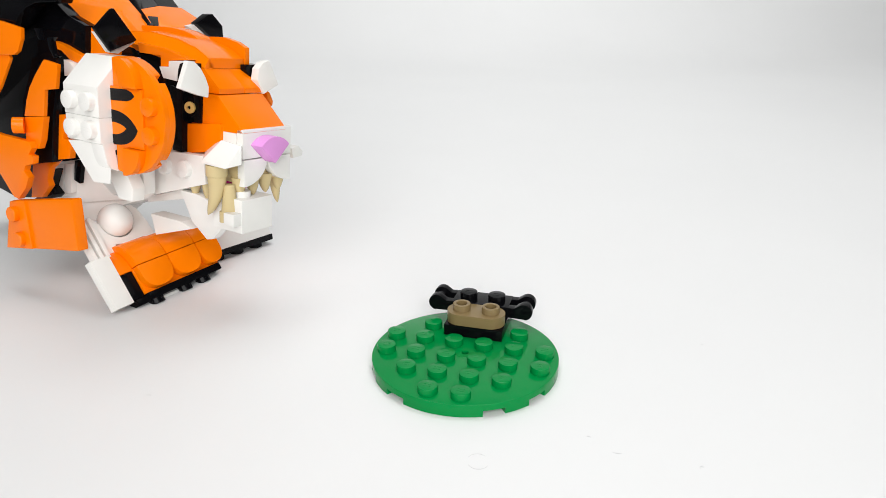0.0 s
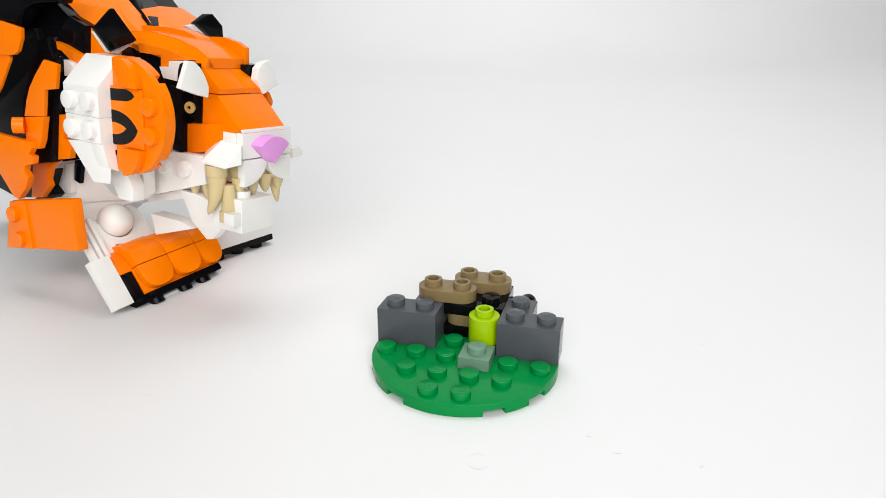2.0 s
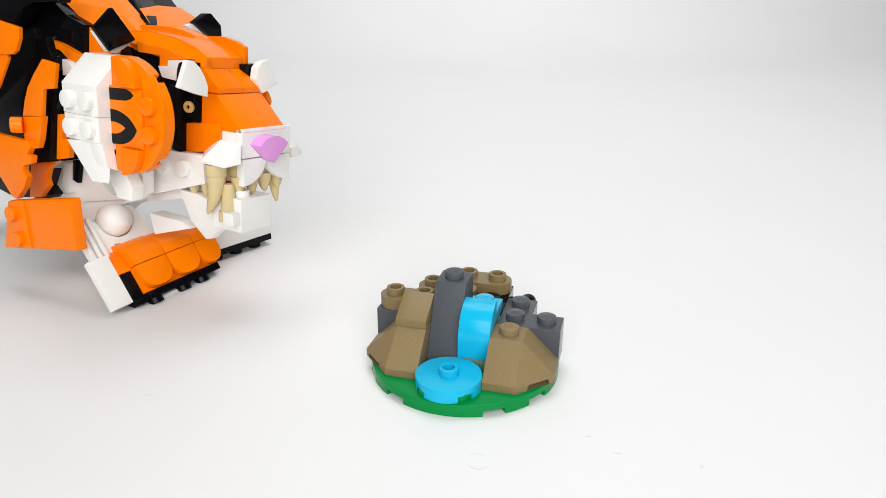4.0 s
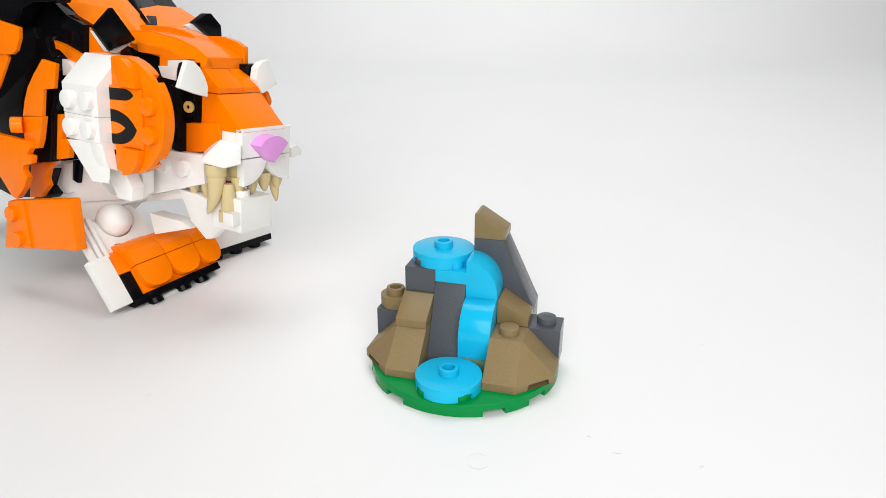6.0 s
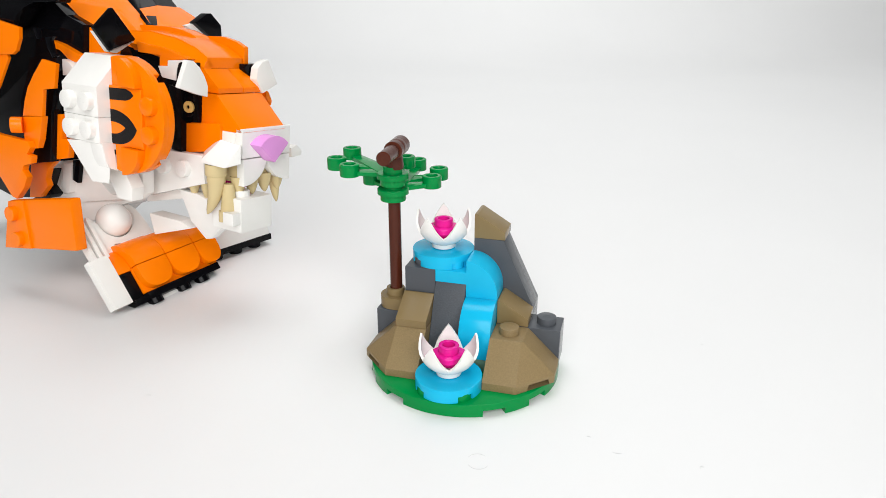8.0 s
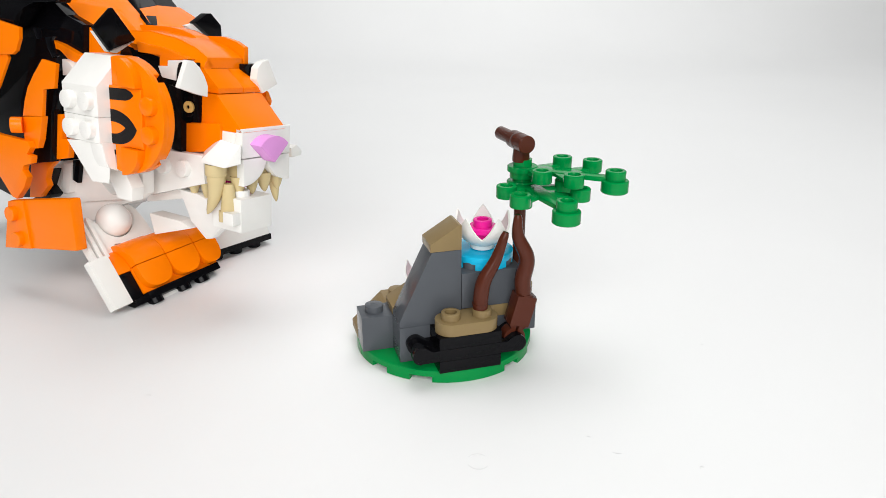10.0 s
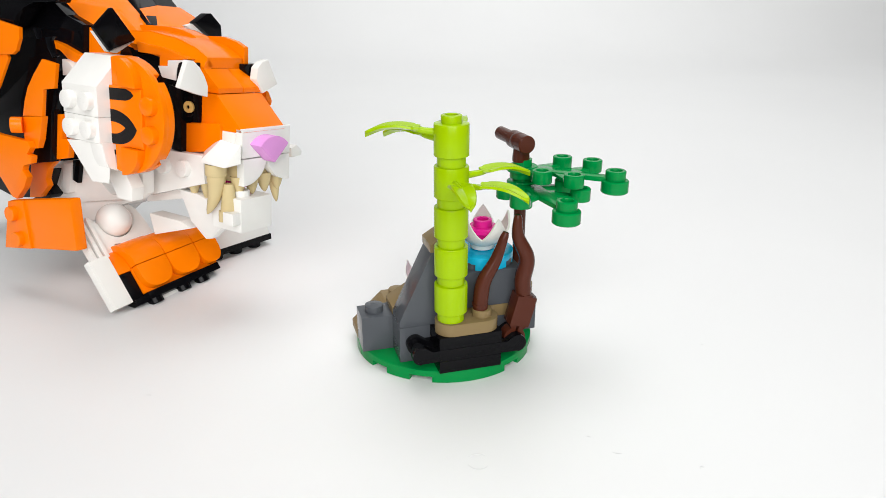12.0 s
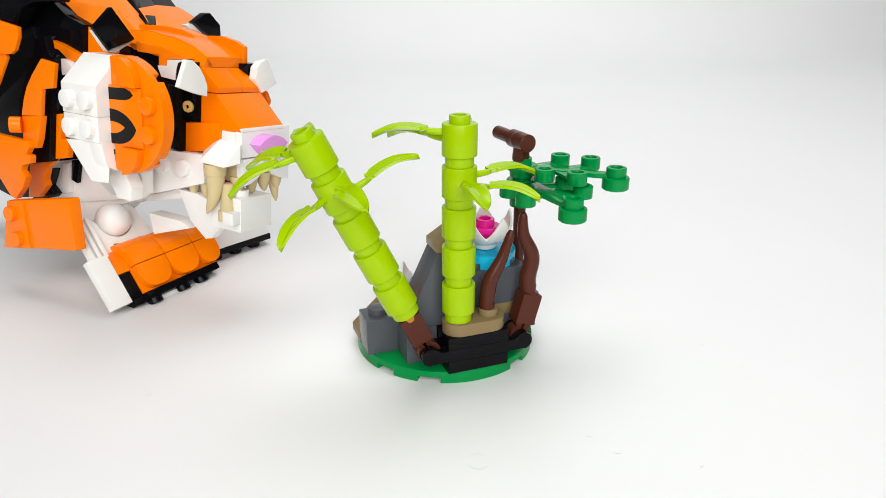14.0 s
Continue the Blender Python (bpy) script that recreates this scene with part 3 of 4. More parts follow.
def cheek_disc():
    """The round orange cheek, facing sideways: a round plate with a notched rim, a printed tile and two quarter-round tiles."""
    cx, cz, r = -24.0, 1.9, 15.2
    ring = lambda r, a0, a1: [(cx + r * math.cos(radians(a)), cz + r * math.sin(radians(a))) for a in range(a0, a1 + 1, 3)]
    face = prism(ring(r, -105, 105), -18.0, -16.3, "y", 0.25)
    feet = [prism(ring(r, a0, a1) + ring(r - 3, a0, a1)[::-1], -16.35, -14.6, "y", 0.12) for a0, a1 in ((-105, -51), (-42, 39), (48, 105))]
    put("cheek_disc", join(face, *feet), ORANGE, tiger, "orange round cheek plate with notched rim")
    for z in (5.5, -1.8):
        put("stud", moved(stud(), -13.2, -18.0, z, 90), ORANGE, tiger)
    put("cheek_tile", prism([(-30, -5.9), (-16.0, -5.9), (-16.0, 9.4), (-30, 9.4)], -18.7, -17.9, "y", 0.12), ORANGE, tiger, "orange tile with black printed stripes")
    for z, way in ((9.55, 1), (-6.05, -1)):
        arc = [(-22.9 + 6.6 * math.cos(radians(a)), z + way * 7.3 * math.sin(radians(a))) for a in range(0, 91, 6)]
        put("cheek_curve", prism(arc + [(-22.9, z)], -20.3, -17.9, "y", 0.3), ORANGE, tiger, "orange quarter-round tile")
    put("stripe", prism([(-30, 8.7), (-21.8, 9.0), (-19.8, 8.4), (-18.8, 7.5), (-20.2, 6.5), (-22.0, 6.0), (-30, 5.6)], -18.76, -18.6, "y", 0), PRINT, tiger, "black printed stripe")
    outer = bend((-30, 3.2), (-21.6, 4.0), (-18.2, -1.2)) + bend((-18.2, -1.2), (-20.8, -6.6), (-30, -5.6))
    tip = (-22.6, -1.1)
    put("stripe", prism(outer[:11] + bend(tip, (-25.0, 0.5), (-30, -0.1)), -18.76, -18.6, "y", 0), PRINT, tiger, "black printed stripe")
    put("stripe", prism(outer[11:] + bend((-30, -3.0), (-25.2, -3.6), tip), -18.76, -18.6, "y", 0), PRINT, tiger, "black printed stripe")


def snout():
    nose = [(8.2 + 7.4 * math.cos(radians(a)), -9.2 + 7.4 * math.sin(radians(a))) for a in range(42, 139, 8)] + [(8.2, -9.2)]
    put("nose", prism(nose, 0, 4.2, "x", 0.3), PINK, tiger, "pale pink wedge nose")
    for s, y in ((1, 0.3), (-1, 18.7)):
        lip = [(y, -8.3)] + [(y + s * 9.0 * math.cos(radians(a)), -8.3 - 7.4 * math.sin(radians(a))) for a in range(0, 91, 9)]
        put("lip", prism(lip, -2.4, 0.1, "x", 0.2), WHITE, tiger, "white quarter-round lip")
    bulk("gum", IVORY, (-9, -2.6), (0.5, 18.5), (-15, -8.2), "tan plate behind the teeth")
    for y in (1.6, 6.6, 11.6, 16.8):
        tooth("tooth", (-3.2, y, -13.5), 2.3, 5.6, 0.4)
    for x in (-13.2, -18.2):
        tooth("tooth", (x, -0.4, -13.5), 2.3, 8.0, 0)


def fangs():
    tooth("fang", (-4.5, 17.2, -13.6), 2.0, 9.5, 1.2)
    for y, s in ((-3.6, 1),):
        at = (-6.2, y)
        put("fang_holder", moved(revolve([(0, -0.4), (2.95, -0.4), (2.95, -3.3), (2.85, -3.5), (2.5, -3.6), (2.5, -5.2), (0, -5.2)], 26), at[0], at[1], -9.4), IVORY, tiger, "tan round fang holder")
        tooth("fang", (at[0], at[1], -14.4), 2.4, 10.0 * s, -3.6)
        put("fang_socket", moved(revolve([(0, 0), (2.3, 0), (1.7, 6), (1.4, 8), (0, 8)], 22), at[0] + 2.4, at[1] + 2.2, -23.2), IVORY, tiger, "tan lower fang")
        put("fang_foot", moved(revolve([(0, 0), (1.5, 0), (1.5, 3), (0, 3)], 20), at[0] + 1.0, at[1] + 1.8, -26), IVORY, tiger)


def build_tiger():
    # body and shoulder, farthest first
    slab("body_core", BLACK, [(-135.6, 6, 38.8), (-76.4, 6, 40), (-73, 6, 20.4), (-73.8, 6, 13.4), (-82.8, 6, 9.2), (-86.4, 6, -15.2), (-96, 6, -32.4), (-108.4, 6, -38.6), (-119, 6, -40.4), (-151.2, 6, -35)], (0, 30, 0), "black inner framework of the body", 0.3)
    slab("belly", WHITE, [(-90.6, 2, -22.8), (-78, 2, -20), (-69, 2, -21.6), (-58.4, 2, -28.2), (-45, 2, -27.2), (-74.8, 2, -33.6), (-93.2, 2, -35.6)], (0, 24, 0), "white belly plates", 0.3)
    slab("belly_panel", WHITE, [(-83.6, 0, -22.2), (-80, 0, -21.4), (-82, 0, -32), (-85.8, 0, -33.2)], (0, 2, 0), "", 0.3)
    slab("belly_panel", WHITE, [(-79.4, 0, -21.2), (-75.2, 0, -20.4), (-77, 0, -30.6), (-81.2, 0, -31.6)], (0, 2, 0), "", 0.3)
    slab("belly_slot", BLACK, [(-74.6, 0.4, -19.4), (-70.8, 0.4, -18.8), (-72.8, 0.4, -26.8), (-75.6, 0.4, -26)], (0, 1.5, 0), "", 0.3)
    slab("shoulder_arch", BLACK, [(-99.6, -12, 18), (-96.6, -12, 32.8), (-55.2, -12, 34.2), (-58.8, -12, 29), (-68.4, -12, 28.4), (-73.2, -12, 26.8), (-76.8, -12, 24.4), (-80, -12, 21.2), (-86.8, -12, 22.4)], (0, 5, 0), "glossy black curved arch", 0.3)
    slab("shoulder_panel", BLACK, [(-93.6, -4, 20.8), (-86.4, -4, 26.4), (-71.2, -4, 29), (-65.8, -4, 25.6), (-58.2, -4, 23.2), (-59.2, -4, 14.8), (-72, -4, 8.4), (-81.6, -4, 10.8), (-91.2, -4, -2.2), (-92.6, -4, -13.2), (-107.4, -4, -14.4), (-121, -4, -15.2), (-109.2, -4, 10.4)], (0, 4, 0), "glossy black shoulder panel", 0.3)
    slab("shoulder_slope", ORANGE, [(-94.8, -14, 23), (-83.2, -14, 22.6), (-73.2, -14, 21.2), (-73.6, -14, 18), (-75.8, -14, 14.4), (-78, -14, 13.2), (-97.2, -14, 11.8)], (0, 1.2, 0), "orange slope brick", 0.3)
    slab("shoulder_slope", ORANGE, [(-99, -13, 11.6), (-82.4, -13, 13), (-81.6, -13, 12), (-85.4, -13, 6.8), (-88.4, -13, 2.8), (-103.8, -13, -12.4)], (0, 1, 0), "", 0.3)
    slab("side_strut", ORANGE, [(-62, -15, 13.2), (-55.6, -15, 12.4), (-57.4, -15, 5.4), (-62.6, -15, 4.6), (-64.2, -15, -3.2), (-73.8, -15, -4.2), (-72, -15, 0.8), (-70, -15, 4.6), (-66.8, -15, 8.4)], (0, 1.2, 0), "orange curved strut", 0.3)
    slab("side_block", ORANGE, [(-73.8, -15, -4.4), (-64.2, -15, -3.2), (-66.4, -15, -10.4), (-68, -15, -13.2), (-72, -15, -13.6), (-74, -15, -11.2)], (0, 2, 0), "", 0.3)
    rod("side_knob", ORANGE, (-73.4, -16, -6.8), (-1, -1.2, 0), 2.4, 2.6)
    slab("side_stripe", BLACK, [(-68.8, -11, 3.6), (-63.6, -11, 4.4), (-66, -11, -3.2), (-68.4, -11, -17.8), (-76, -11, -19.2), (-77.2, -11, -14.4), (-72.8, -11, -12), (-70.8, -11, -4)], (0, 3, 0), "black stripe brick", 0.3)
    slab("side_block", ORANGE, [(-69.2, -9, -3.6), (-63.6, -9, -2.8), (-65.2, -9, -10.4), (-61.2, -9, -10), (-62.6, -9, -16), (-72.4, -9, -18)], (0, 2, 0), "", 0.3)
    slab("side_stripe", BLACK, [(-66, -7, 5.6), (-63.2, -7, 6), (-65.8, -7, -10.6), (-68.6, -7, -10.8)], (0, 5, 0), "", 0.3)
    slab("thigh_panel", ORANGE, [(-96, -17, -10), (-84, -17, -10.8), (-69.2, -17, -11), (-68.2, -17, -12.8), (-70.2, -17, -15), (-68, -17, -15.2), (-68.6, -17, -17.6), (-72.4, -17, -18.8), (-73.2, -17, -20.4), (-71.2, -17, -22.2), (-73.4, -17, -26), (-77.6, -17, -30), (-80, -17, -29.6), (-86.2, -17, -23.4), (-96.4, -17, -12.8)], (0, 2, 0), "orange rounded thigh panel", 0.3)
    slab("thigh_inner", ORANGE, [(-83.6, -8, -21.2), (-70.4, -8, -17.8), (-74.8, -8, -21.2), (-76.4, -8, -24.8), (-75.6, -8, -26.8), (-80.4, -8, -31.4), (-86, -8, -32.4)], (0, 2, 0), "", 0.3)
    slab("thigh_stripe", BLACK, [(-78, -6, -22), (-76.8, -6, -22), (-80, -6, -28), (-77, -6, -30.2), (-78.8, -6, -31.8), (-88, -6, -33.6), (-82, -6, -30)], (0, 4, 0), "", 0.3)
    slab("hind_leg", ORANGE, [(-77.6, -19.5, -30), (-47.4, -19.5, -24.2), (-45.9, -19.5, -39.6), (-81.6, -19.5, -45.9)], (0, 3.6, 0), "orange rounded hind leg brick", 0.9)
    slab("hind_leg_plate", ORANGE, [(-76.8, -20.2, -30), (-69.2, -20.2, -28.6), (-67.2, -20.2, -43.2), (-80.8, -20.2, -45.6)], (0, 1.2, 0), "", 0.25)
    for x, z in ((-74.2, -33.4), (-72.2, -41)):
        rod("stud", ORANGE, (x, -20.2, z), (0, -1, 0), 2.3, 1.7)
    slab("hind_shelf", WHITE, [(-77.6, 3, -33.4), (-46, 3, -24.8), (-44.8, 3, -27.2), (-63.2, 3, -34.2), (-70, 3, -39.4), (-76, 3, -39)], (0, 14, 0), "white shelf plates", 0.3)
    slab("neck_fur", WHITE, [(-63.4, -8, 13.2), (-60.8, -8, 12.6), (-58.2, -8, 10.8), (-61.4, -8, 8.8), (-63.6, -8, 8.4)], (0, 3, 0), "", 0.3)
    # back and neck
    slab("back_slope", ORANGE, [(-85.4, 6, 34.8), (-71.6, 14, 36), (-62.8, 14, 29.6), (-51, 12, 23.6), (-46, 4, 19.8), (-53.4, 2, 27.8), (-59.4, 0, 22.2), (-71.8, 0, 25.4), (-74.8, 2, 29.2)], (0, 3, 0), "orange back slope", 0.3)
    slab("neck_side", ORANGE, [(-61.6, -2, 23.2), (-56.4, -2, 22.4), (-50.2, -2, 16.4), (-51.6, -2, 14.2), (-62.2, -2, 13.4)], (0, 6, 0), "", 0.3)
    slab("neck_side", ORANGE, [(-71, -6, 18), (-66.4, -6, 17.2), (-58.4, -6, 14.8), (-56.4, -6, 12.8), (-62.4, -6, 12.4), (-67.2, -6, 15.4), (-71.6, -6, 16)], (0, 4, 0), "", 0.3)
    slab("back_stripe", BLACK, [(-74.4, 16, 36.2), (-65.8, 22, 37), (-58, 22, 30.4), (-55.6, 14, 28.8), (-48, 12, 24.4), (-54, 12, 23.8)], (0, 8, 0), "black back stripe", 0.3)
    slab("back_slope", ORANGE, [(-55.2, 13, 29), (-58, 22, 30.4), (-51.2, 22, 27.8), (-46, 20, 25.2), (-44, 18, 24.4), (-48.8, 12, 24.2)], (0, 9, 0), "orange back slope", 0.3)
    slab("neck_block", BLACK, [(-48.4, 2, 19.8), (-43.2, 2, 21.2), (-42.8, 2, 16.4), (-33.2, 2, 16.8), (-32.6, 2, 12), (-50.8, 2, 12), (-53.2, 2, 15.2)], (0, 6, 0), "", 0.3)
    slab("shoulder_pin", BLACK, [(-68.4, -13, 21.4), (-66.8, -13, 21.6), (-65.6, -13, 18.4), (-66.8, -13, 18.4)], (0, 1.5, 0), "", 0.3)
    slab("shoulder_pin", BLACK, [(-62.8, -13, 19.2), (-59.2, -13, 19.6), (-60.8, -13, 18.4), (-60, -13, 14.8), (-58.4, -13, 14.4), (-60.2, -13, 13.6), (-62.2, -13, 16.4)], (0, 1.5, 0), "", 0.3)
    slab("nape", ORANGE, [(-50.2, 9, 24.4), (-38, 9, 24.6), (-32, 9, 24), (-27.4, 9, 22.8), (-25.8, 9, 21.6), (-28.8, 9, 19.8), (-50.6, 9, 18.2)], (0, 5, 0), "orange nape slope", 0.3)
    # skull
    bulk("skull", BLACK, (-40, -17), (2.5, 17), (-9, 13), "black inner skull bricks")
    bulk("jaw_core", MAGENTA, (-26, -10), (4, 15), (-19, -10), "dark magenta tongue and mouth")
    bulk("snout_core", WHITE, (-8, -2.5), (0, 19), (-8, -1.2))
    bulk("snout_panel", WHITE, (-2.4, 0), (0, 19), (-8, 0), "white snout panel")
    slab("bridge", ORANGE, [(-19.5, 0, 8.2), (-9.2, 0, 8.2), (0, 0, -0.6), (0, 0, -1.2), (-8, 0, -1.2), (-19.5, 0, -1)], (0, 17, 0), "orange sloping nose bridge", 0.25)
    slab("brow", ORANGE, [(-24, 0, 14.7), (-14, 0, 14.7), (-9.6, 1, 9.8), (-9.6, 1, 8.4), (-24, 1, 8.4)], (0, 9.2, 0), "orange brow slope", 0.2)
    slab("brow", ORANGE, [(-24, 9.4, 14.7), (-14, 8.4, 14.7), (-9.6, 10.4, 9.8), (-9.6, 10.4, 8.4), (-24, 10.4, 8.4)], (0, 9.4, 0), "orange brow slope", 0.2)
    slab("cheek_block", ORANGE, [(-22, -1, -0.8), (-7.6, -1, 0.8), (-7.2, -1, 0), (-7.6, -1, -6.8), (-22, -1, -9.2)], (0, 5, 0), "orange brick under the eye", 0.4)
    slab("jaw_bar", WHITE, [(-36, -3, -16), (-24.2, -3, -8.8), (-11.8, -3, -8.4), (-11.2, -3, -16.2), (-36.4, -3, -24)], (0, 6, 0), "white studded cheek bar", 0.3)
    put("stud", moved(stud(), *(-26.8, -3, -13.2), 90), WHITE, tiger)
    put("stud", moved(stud(), *(-18.8, -3, -13), 90), WHITE, tiger)
    slab("cheek_filler", WHITE, [(-44.8, 3, -7.6), (-25.2, 3, -4.8), (-25.6, 3, -14.8), (-45.6, 3, -20)], (0, 4, 0), "", 0.3)
    slab("jaw_inner", WHITE, [(-32, 2, -22.8), (-17.6, 2, -17.6), (-16.6, 2, -20.8), (-24.8, 2, -23.6), (-42, 2, -27.6), (-41.6, 2, -25.6)], (0, 10, 0), "white brick behind the jaw", 0.3)
    # forehead
    forehead()
    slab("crown_rim", ORANGE, [(-38.2, -2, 20), (-27.2, -2, 19.2), (-17.2, -2, 16.8), (-25.2, -2, 16), (-25.8, -2, 14.4), (-29, -2, 13.8), (-28.8, -2, 17), (-37.6, -2, 17.2)], (0, 4, 0), "orange crown rim", 0.3)
    slab("temple_bar", WHITE, [(-28.4, -3, 14.2), (-24.6, -3, 14.4), (-24.4, -3, 16), (-17.4, -3, 16.6), (-19.2, -3, 15.6), (-20.8, -3, 14.2), (-21.6, -3, 10.8), (-27, -3, 11.2)], (0, 4, 0), "white temple brick", 0.3)
    slab("temple_bar", BLACK, [(-20.6, -3.2, 14), (-20, -3.2, 15.6), (-19, -3.2, 16), (-14.8, -3.2, 16.2), (-15.6, -3.2, 10.4), (-21.2, -3.2, 10)], (0, 3, 0), "", 0.3)
    slab("eye_socket", BLACK, [(-25.4, -0.6, 10.8), (-14.6, -0.6, 9.4), (-15.2, -0.6, 0), (-26, -0.6, -0.8)], (0, 3, 0), "", 0.3)
    slab("cheek_post", BLACK, [(-24.4, -3, 9.6), (-19.6, -3, 8.6), (-20.4, -3, -8.6), (-24.2, -3, -8.4)], (0, 4, 0), "", 0.3)
    rod("eye", BLACK, (-20, 0, 4), (0.25, -1, 0), 3.0, 1.2)
    rod("eye_ring", GOLD_EYE, (-18.4, -1.6, 4), (0.25, -1, 0), 1.6, 0.3, 0.55)
    rod("pupil", BLACK, (-18.4, -1.6, 4), (0.25, -1, 0), 0.5, 0.1)
    slab("brow_fang", WHITE, [(-7, -11.6, 17.4), (-7, -9.6, 17.2), (-7, -7.6, 15.6), (-7, -6, 13.2), (-7, -5, 10.8), (-7, -5.2, 8), (-7, -8.8, 8.8), (-7, -14.4, 10.6)], (-1.6, 0, 0), "white quarter-round brow tuft", 0.3)
    slab("brow_fang", WHITE, [(-9, 17.2, 16.8), (-9, 19.6, 17.6), (-9, 23.6, 10.6), (-9, 17.4, 8), (-9, 14.8, 12), (-9, 15.4, 15.2)], (-2.6, 0, 0), "white quarter-round brow tuft", 0.3)
    slab("temple_bar", BLACK, [(-12, 13.2, 16), (-12, 19.4, 16.2), (-12, 17.8, 10.4), (-12, 13.2, 14.4)], (-4, 0, 0), "", 0.3)
    slab("brow_end", ORANGE, [(-14, 23.6, 8.8), (-14, 25.4, 7.6), (-14, 26.8, 5), (-14, 26.4, 3.6), (-14, 24.4, 6)], (-4, 0, 0), "", 0.3)
    # ears
    slab("ear", BLACK, [(-34, -18, 23.2), (-34, -12.6, 28.4), (-34, -12, 28.6), (-34, -5.4, 20.8), (-34, -5.8, 20.4), (-34, -13.6, 17.6)], (-1.2, 0, 0), "glossy black diamond ear", 0.3)
    slab("ear_back", WHITE, [(-37, -15.6, 22.4), (-37, -11.2, 17), (-37, -9.2, 16.8), (-37, -3.6, 20), (-37, -6.2, 20.4), (-37, -11.6, 17.2)], (-2, 0, 0), "", 0.3)
    slab("ear", BLACK, [(-40, 21.2, 26), (-40, 26, 29), (-40, 27.6, 29.2), (-40, 31.6, 25.8), (-40, 32, 20.6), (-40, 30.4, 20), (-40, 26, 22.8)], (-3, 0, 0), "glossy black diamond ear", 0.3)
    slab("ear_back", WHITE, [(-42, 19.2, 25), (-42, 23.2, 26), (-42, 27.8, 22.8), (-42, 26.8, 22), (-42, 23.2, 23)], (-2, 0, 0), "", 0.3)
    cheek_disc()
    # outer cheek, white
    put("cheek_slope", prism([(-22.4, 1.1), (-22.4, 8.9), (-15.2, 16.5), (-9, 16.5), (-9, 1.1)], -42.4, -28.2, "x", 0.25), WHITE, tiger, "white sloping cheek brick with side studs")
    put("cheek_brick", prism([(-22.4, 1.06), (-22.4, -5.6), (-19, -7.6), (-9, -7.6), (-9, 1.06)], -42.2, -28.2, "x", 0.25), WHITE, tiger, "white studded cheek brick")
    slab("cheek_edge", WHITE, [(-28, -22, -5.4), (-28, -18.6, -5.4), (-28, -17.6, -13.4), (-28, -20.8, -12)], (-5, 0, 0), "", 0.3)
    put("stud", moved(stud(), *(-38.9, -22.4, 4.9), 90), WHITE, tiger)
    put("stud", moved(stud(), *(-31.6, -22.4, 5.0), 90), WHITE, tiger)
    put("stud", moved(stud(), *(-38.6, -22.4, -2.3), 90), WHITE, tiger)
    put("stud", moved(stud(), *(-31.4, -22.4, -2.2), 90), WHITE, tiger)
    hull("fur_tuft", WHITE, [(-42, -22.4, -6.2), (-30, -21.6, -5.2), (-35.2, -20.4, -17), (-29.2, -19.6, -16.8), (-27.4, -20.4, -12.4), (-46.4, -16.4, -11), (-42.8, -13.6, -19.2), (-40.4, -13.6, -8.8)], "white cheek fur wedge")
    slab("fur_tuft", WHITE, [(-38.5, -14, -14.9), (-31.9, -14, -11.6), (-27.3, -14, -18.7), (-28.1, -14, -22.5), (-33.8, -14, -22.5)], (0, 4, 0), "white cheek fur wedge", 0.5)
    slab("fur_tuft", WHITE, [(-37.9, -9, -15.4), (-29.1, -9, -13.7), (-29.4, -9, -21.4), (-32.7, -9, -23.8), (-35.9, -9, -21.4)], (0, 4, 0), "white cheek fur wedge", 0.5)
    # snout details
    snout()
    hull("whisker_slope", WHITE, [(-8, -7, -8.4), (-8, -7, -9.4), (0.4, -7, -9.6), (2.4, -3, -8.6), (2.4, -3, -3.6), (-4.8, -3, -3), (-7.4, 1, -4), (-2.4, 2, -4.8), (-2.4, 2, -10), (-16, 2, -7.2)], "white slope over the fang")
    slab("whisker_slope", WHITE, [(-4, 24.2, -7.8), (-4, 27, -7.2), (-4, 29.2, -9.2), (-4, 28.8, -10.4), (-4, 24.6, -10.8)], (-6, 0, 0), "", 0.3)
    fangs()
    # lower jaw
    slab("jaw_side", WHITE, [(-23.2, -1.6, -20), (-15.6, -1.6, -20.2), (-4.8, -1.6, -22.8), (-4.4, -1.6, -26), (-14.3, 2, -33.8), (-16.7, 2, -34.4), (-21, 0.4, -29.3)], (0, 3, 0), "white side of the lower jaw", 0.3)
    bulk("jaw_front", WHITE, (-10, 1), (-1.6, 10.4), (-28.4, -19), "white front of the lower jaw")
    rod("stud", WHITE, (-3, 2.6, -19), (0, 0, 1), 2.3, 1.7)
    bulk("jaw_knob", WHITE, (-3, 0.8), (-4.5, -0.5), (-26, -22.5))
    slab("forearm", WHITE, [(-41, 2, -31), (-27.5, 2, -31), (-22.8, 2, -32.4), (-39, 2, -37.5)], (0, 5, 0), "white forearm", 0.3)


# the near forepaw leans on the paper: x out of its sloping front, y along the row of toes, z up the slope, millimetres
PAW_AT = TIGER_AT.inverted() @ Matrix.Translation((-0.10165, 0.02455, 0.00284)) @ Matrix.Rotation(radians(-30), 4, "Z") @ Matrix.Rotation(radians(-32.6), 4, "Y")


def paw_part(name, bm, mat, label="", smooth=35):
    return put(name, bm, mat, tiger, label, PAW_AT, smooth)


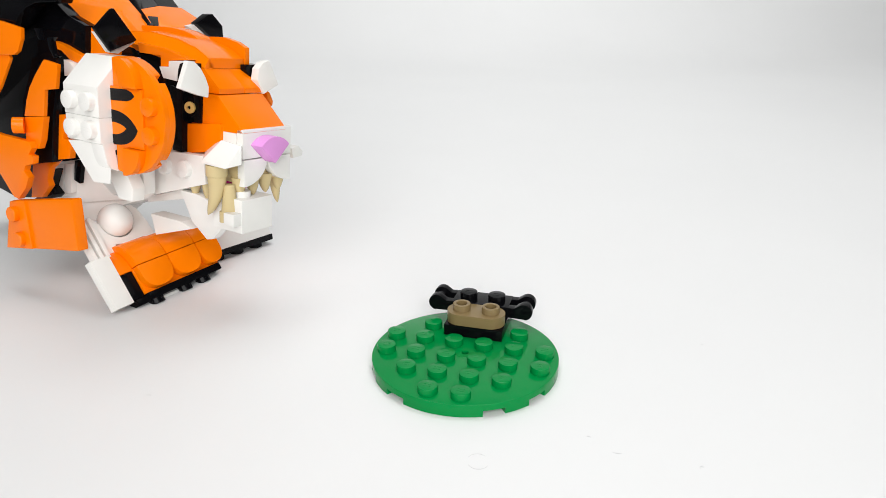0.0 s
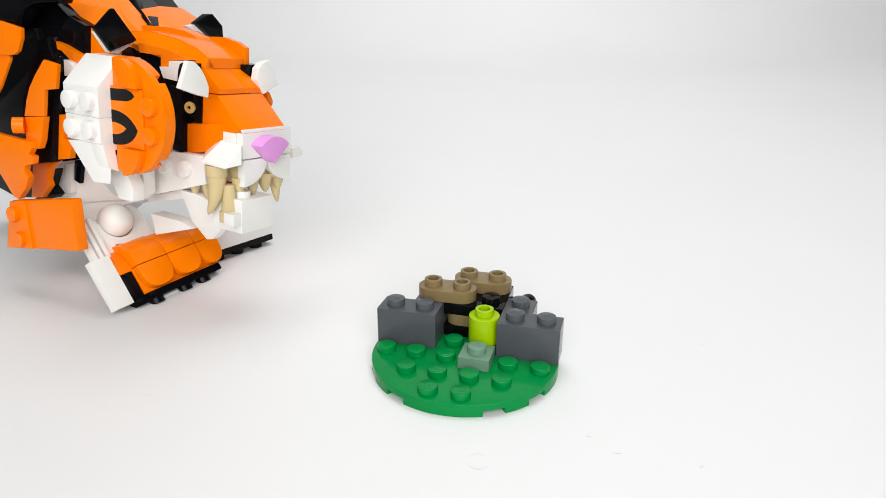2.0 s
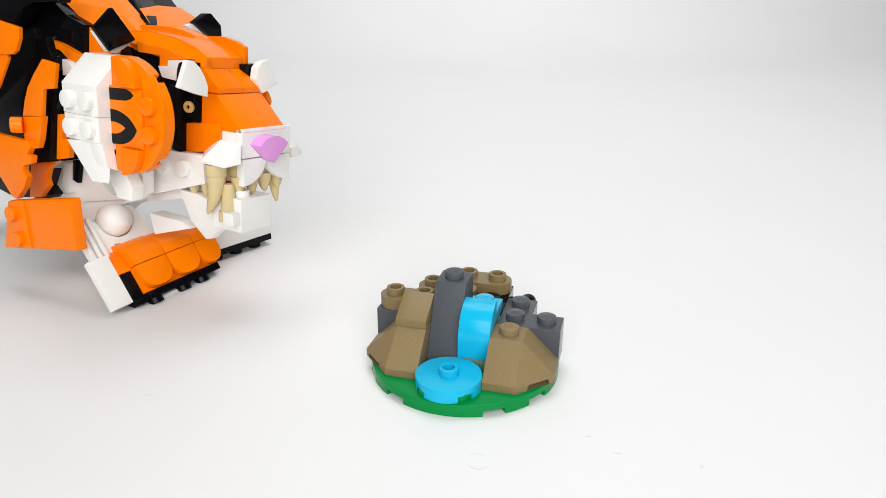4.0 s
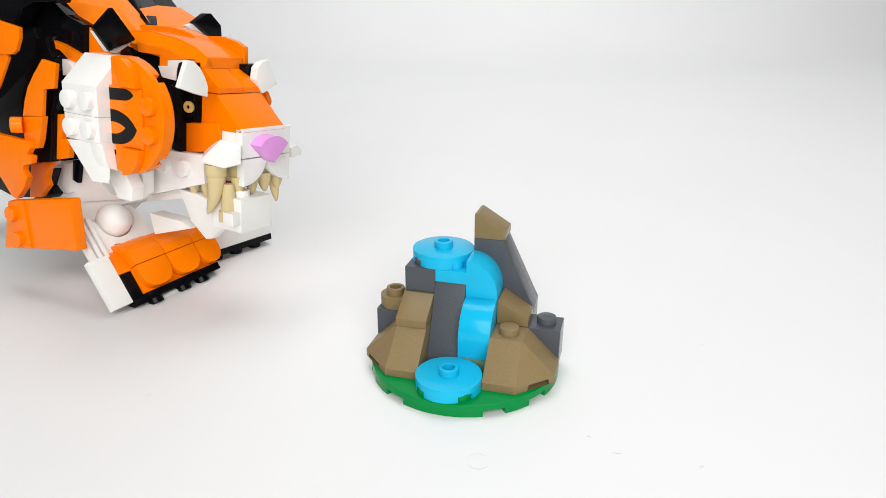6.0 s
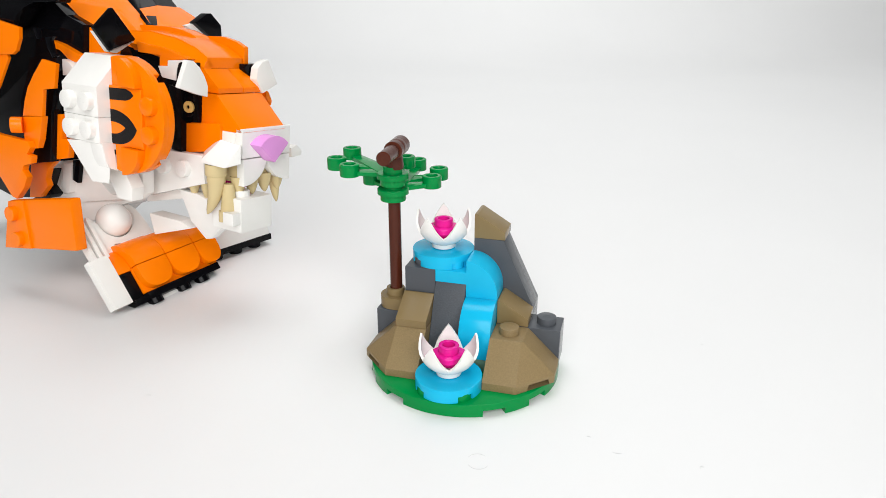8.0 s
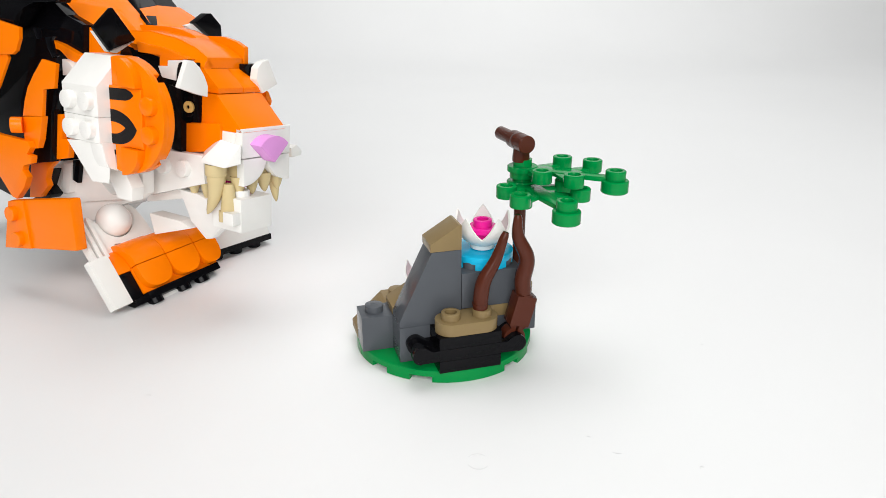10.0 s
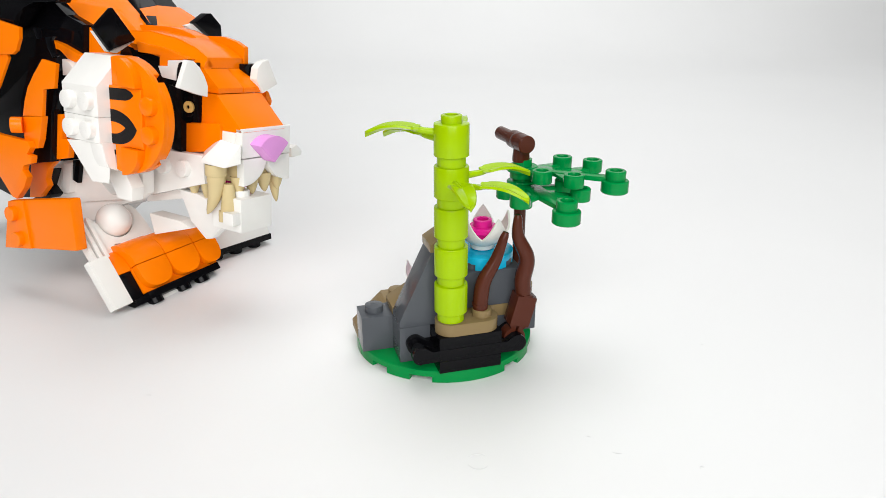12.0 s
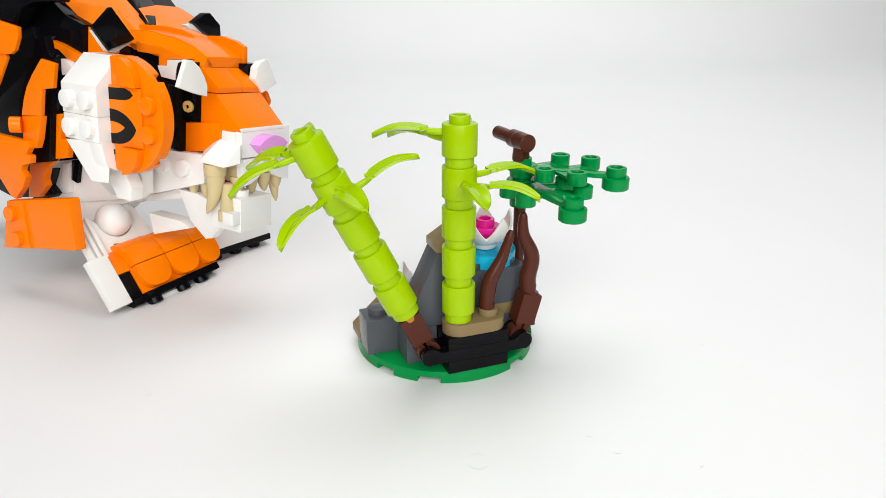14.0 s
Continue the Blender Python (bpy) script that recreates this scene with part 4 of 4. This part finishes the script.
def build_foreleg():
    paw_part("heel", block(-3.2, 0, 1.1, 7.4, 0, 16, 0.25), WHITE, "white heel brick of the forepaw")
    paw_part("paw_stripe", block(-6, -0.6, 7.5, 11.8, 0.6, 9, 0.2), BLACK, "black stripe brick")
    paw_part("paw_stripe", block(-6, -0.9, 8.6, 14.5, -1.6, 0.55, 0.2), BLACK)
    crest = [(0.6 - 7.5 * (1 - math.cos(radians(a))), 10 + 8.2 * math.sin(radians(a))) for a in range(0, 91, 9)]
    side = [(x - 0.7, z - 0.4) for x, z in crest]
    paw_part("paw_side", prism([(-7.6, 9.1), (-0.1, 9.1)] + side, 7.5, 11.9, "y", 0), ORANGE, "orange curved side of the paw")
    paw_part("paw_side", block(-6, 0, 11.9, 41, 1.0, 9.6, 0.2), ORANGE)
    for n in range(3):
        y, wide = 12.1 + 11.15 * n, (10.9, 10.9, 8.6)[n]
        lobe = [(wide / 2 * (1 + math.copysign(abs(math.cos(radians(a))) ** 0.75, math.cos(radians(a)))), 6.3 + 5.0 * math.sin(radians(a))) for a in range(180, 361, 9)]
        top = prism([(-7.8, 9.7), (2.9, 9.7)] + [(x + 2.3, z + 0.35 - 0.3 * n) for x, z in crest], y, y + wide, "y", 0)
        paw_part("toe_top", soften(top, 0.35, 40), ORANGE, "orange curved toe slope", 30)
        paw_part("toe", prism([(y + wide, 9.55), (y, 9.55)] + [(y + a, b) for a, b in lobe], -0.5, 2.9, "x", 0.45), ORANGE, "orange round-ended toe")
    paw_part("sole", block(-6, 0.9, 12.4, 40.6, -1.4, 0.95, 0.2), BLACK, "black studded sole plate")
    for y in (15.2, 26.0, 33.6):
        paw_part("stud", moved(revolve([(0, 0), (2.35, 0), (2.35, 1.6), (2.15, 1.8), (1.5, 1.8), (1.4, 0.8), (0, 0.8)], 24), -1.6, y, -1.45, 180), BLACK)
    paw_part("sole_tile", block(-5, -1.4, 17.6, 23.6, -3.0, -1.55, 0.2), WHITE)
    # the leg above: a ribbed plate with a ball in its socket
    cy, cz = 17.9, 26.2
    cup = [(cy + 5.6 * math.cos(radians(a)), cz + 5.6 * math.sin(radians(a))) for a in range(25, -196, -13)]
    plate = [(8, 14), (13.6, 14), (13.9, 19), (16.6, 18.5), (16.8, 14), (18.6, 14), (19, 18.5), (21.6, 17.8), (21.8, 14), (28, 14), (28, 18), (27.6, 23), (26.6, 27.6), (25.2, 29.6), (23.6, 29.8)]
    paw_part("leg_plate", prism(plate + cup + [(10.4, 29.4), (8.8, 29.4), (8, 28)], -7.5, -4.2, "x", 0.5), WHITE, "white ribbed foreleg plate with a socket")
    paw_part("leg_back", block(-12, -7.6, 11, 27, 12, 26, 0.4), WHITE)
    for y, top in ((4.4, 27.2), (6.4, 28.4), (8.4, 29.2)):
        paw_part("leg_rib", prism([(y, 15.2), (y + 1.25, 15.2), (y + 1.25, top - 0.5), (y + 0.6, top), (y, top - 0.8)], -5.6, -2.6, "x", 0.3), WHITE)
    paw_part("ball_joint", moved(revolve([(5.3 * math.sin(math.pi * i / 18), -5.3 * math.cos(math.pi * i / 18)) for i in range(19)], 36), -4.5, cy, cz), WHITE, "white ball joint")


FAR_PAW_AT = TIGER_AT.inverted() @ Matrix.Translation((-0.0865, 0.0675, 0)) @ Matrix.Rotation(radians(-39.7), 4, "Z")


def build_far_paw():
    """The far forepaw, flat on the paper: x forward, y along its front, only its white side and black sole in view."""
    for name, bm, mat, label in (("far_paw", prism([(-9, 4.0), (0, 4.0), (-4.5, 12), (-9, 12)], 0, 26.2, "y", 0.3), WHITE, "white front of the far forepaw"),
                                 ("far_sole", block(-9, 0.3, -0.3, 26.5, 1.8, 3.95, 0.2), BLACK, "black studded sole plate")):
        put(name, bm, mat, tiger, label, FAR_PAW_AT)
    for n in range(3):
        put("stud", moved(revolve([(0, 0), (2.2, 0), (2.4, 0.2), (2.4, 1.9), (0, 1.9)], 24), -2.6, 4.3 + 8.1 * n, 0), BLACK, tiger, "", FAR_PAW_AT)


build_tiger()
build_foreleg()
build_far_paw()


def motions():
    """The garden is built up piece by piece; pieces wait on the paper beside the set until they are put in place."""
    walk(garden, [(t, garden_pose(t)) for t in ROOT_TIMES])
    for n, (ob, t, m) in enumerate(q for q in PLACED if q[1] > 0):
        yaw = (garden_pose(t) @ m).to_euler().z
        spot = Matrix.Translation((0.20 + 0.034 * (n % 5), -0.26 + 0.034 * (n // 5), 0.0)) @ Matrix.Rotation(yaw, 4, "Z")
        lift = -min(c[2] for c in ob.bound_box)
        spot = Matrix.Translation((0, 0, lift)) @ spot
        rows = [(s, garden_pose(s).inverted() @ spot) for s in ROOT_TIMES if s < t - 0.05]
        rows += [(t - 1 / 30, garden_pose(t - 1 / 30).inverted() @ spot), (t, m)]
        if t < 13.95:
            rows.append((14.0, m))
        walk(ob, rows)
    # the tiger is nudged very slightly about its nose, twice
    nose = Matrix.Translation(TIGER_AT.translation)
    nudged = lambda f: Matrix.Translation((-0.0003 * f, 0, 0.0003 * f)) @ nose @ Matrix.Rotation(radians(0.45 * f), 4, "Z") @ nose.inverted() @ TIGER_AT
    walk(tiger, [(t, nudged(f)) for t, f in ((0.0, 0), (3.0, 0), (3.4, 0.6), (12.2, 0.6), (12.6, 1.0), (14.0, 1.0))])


motions()
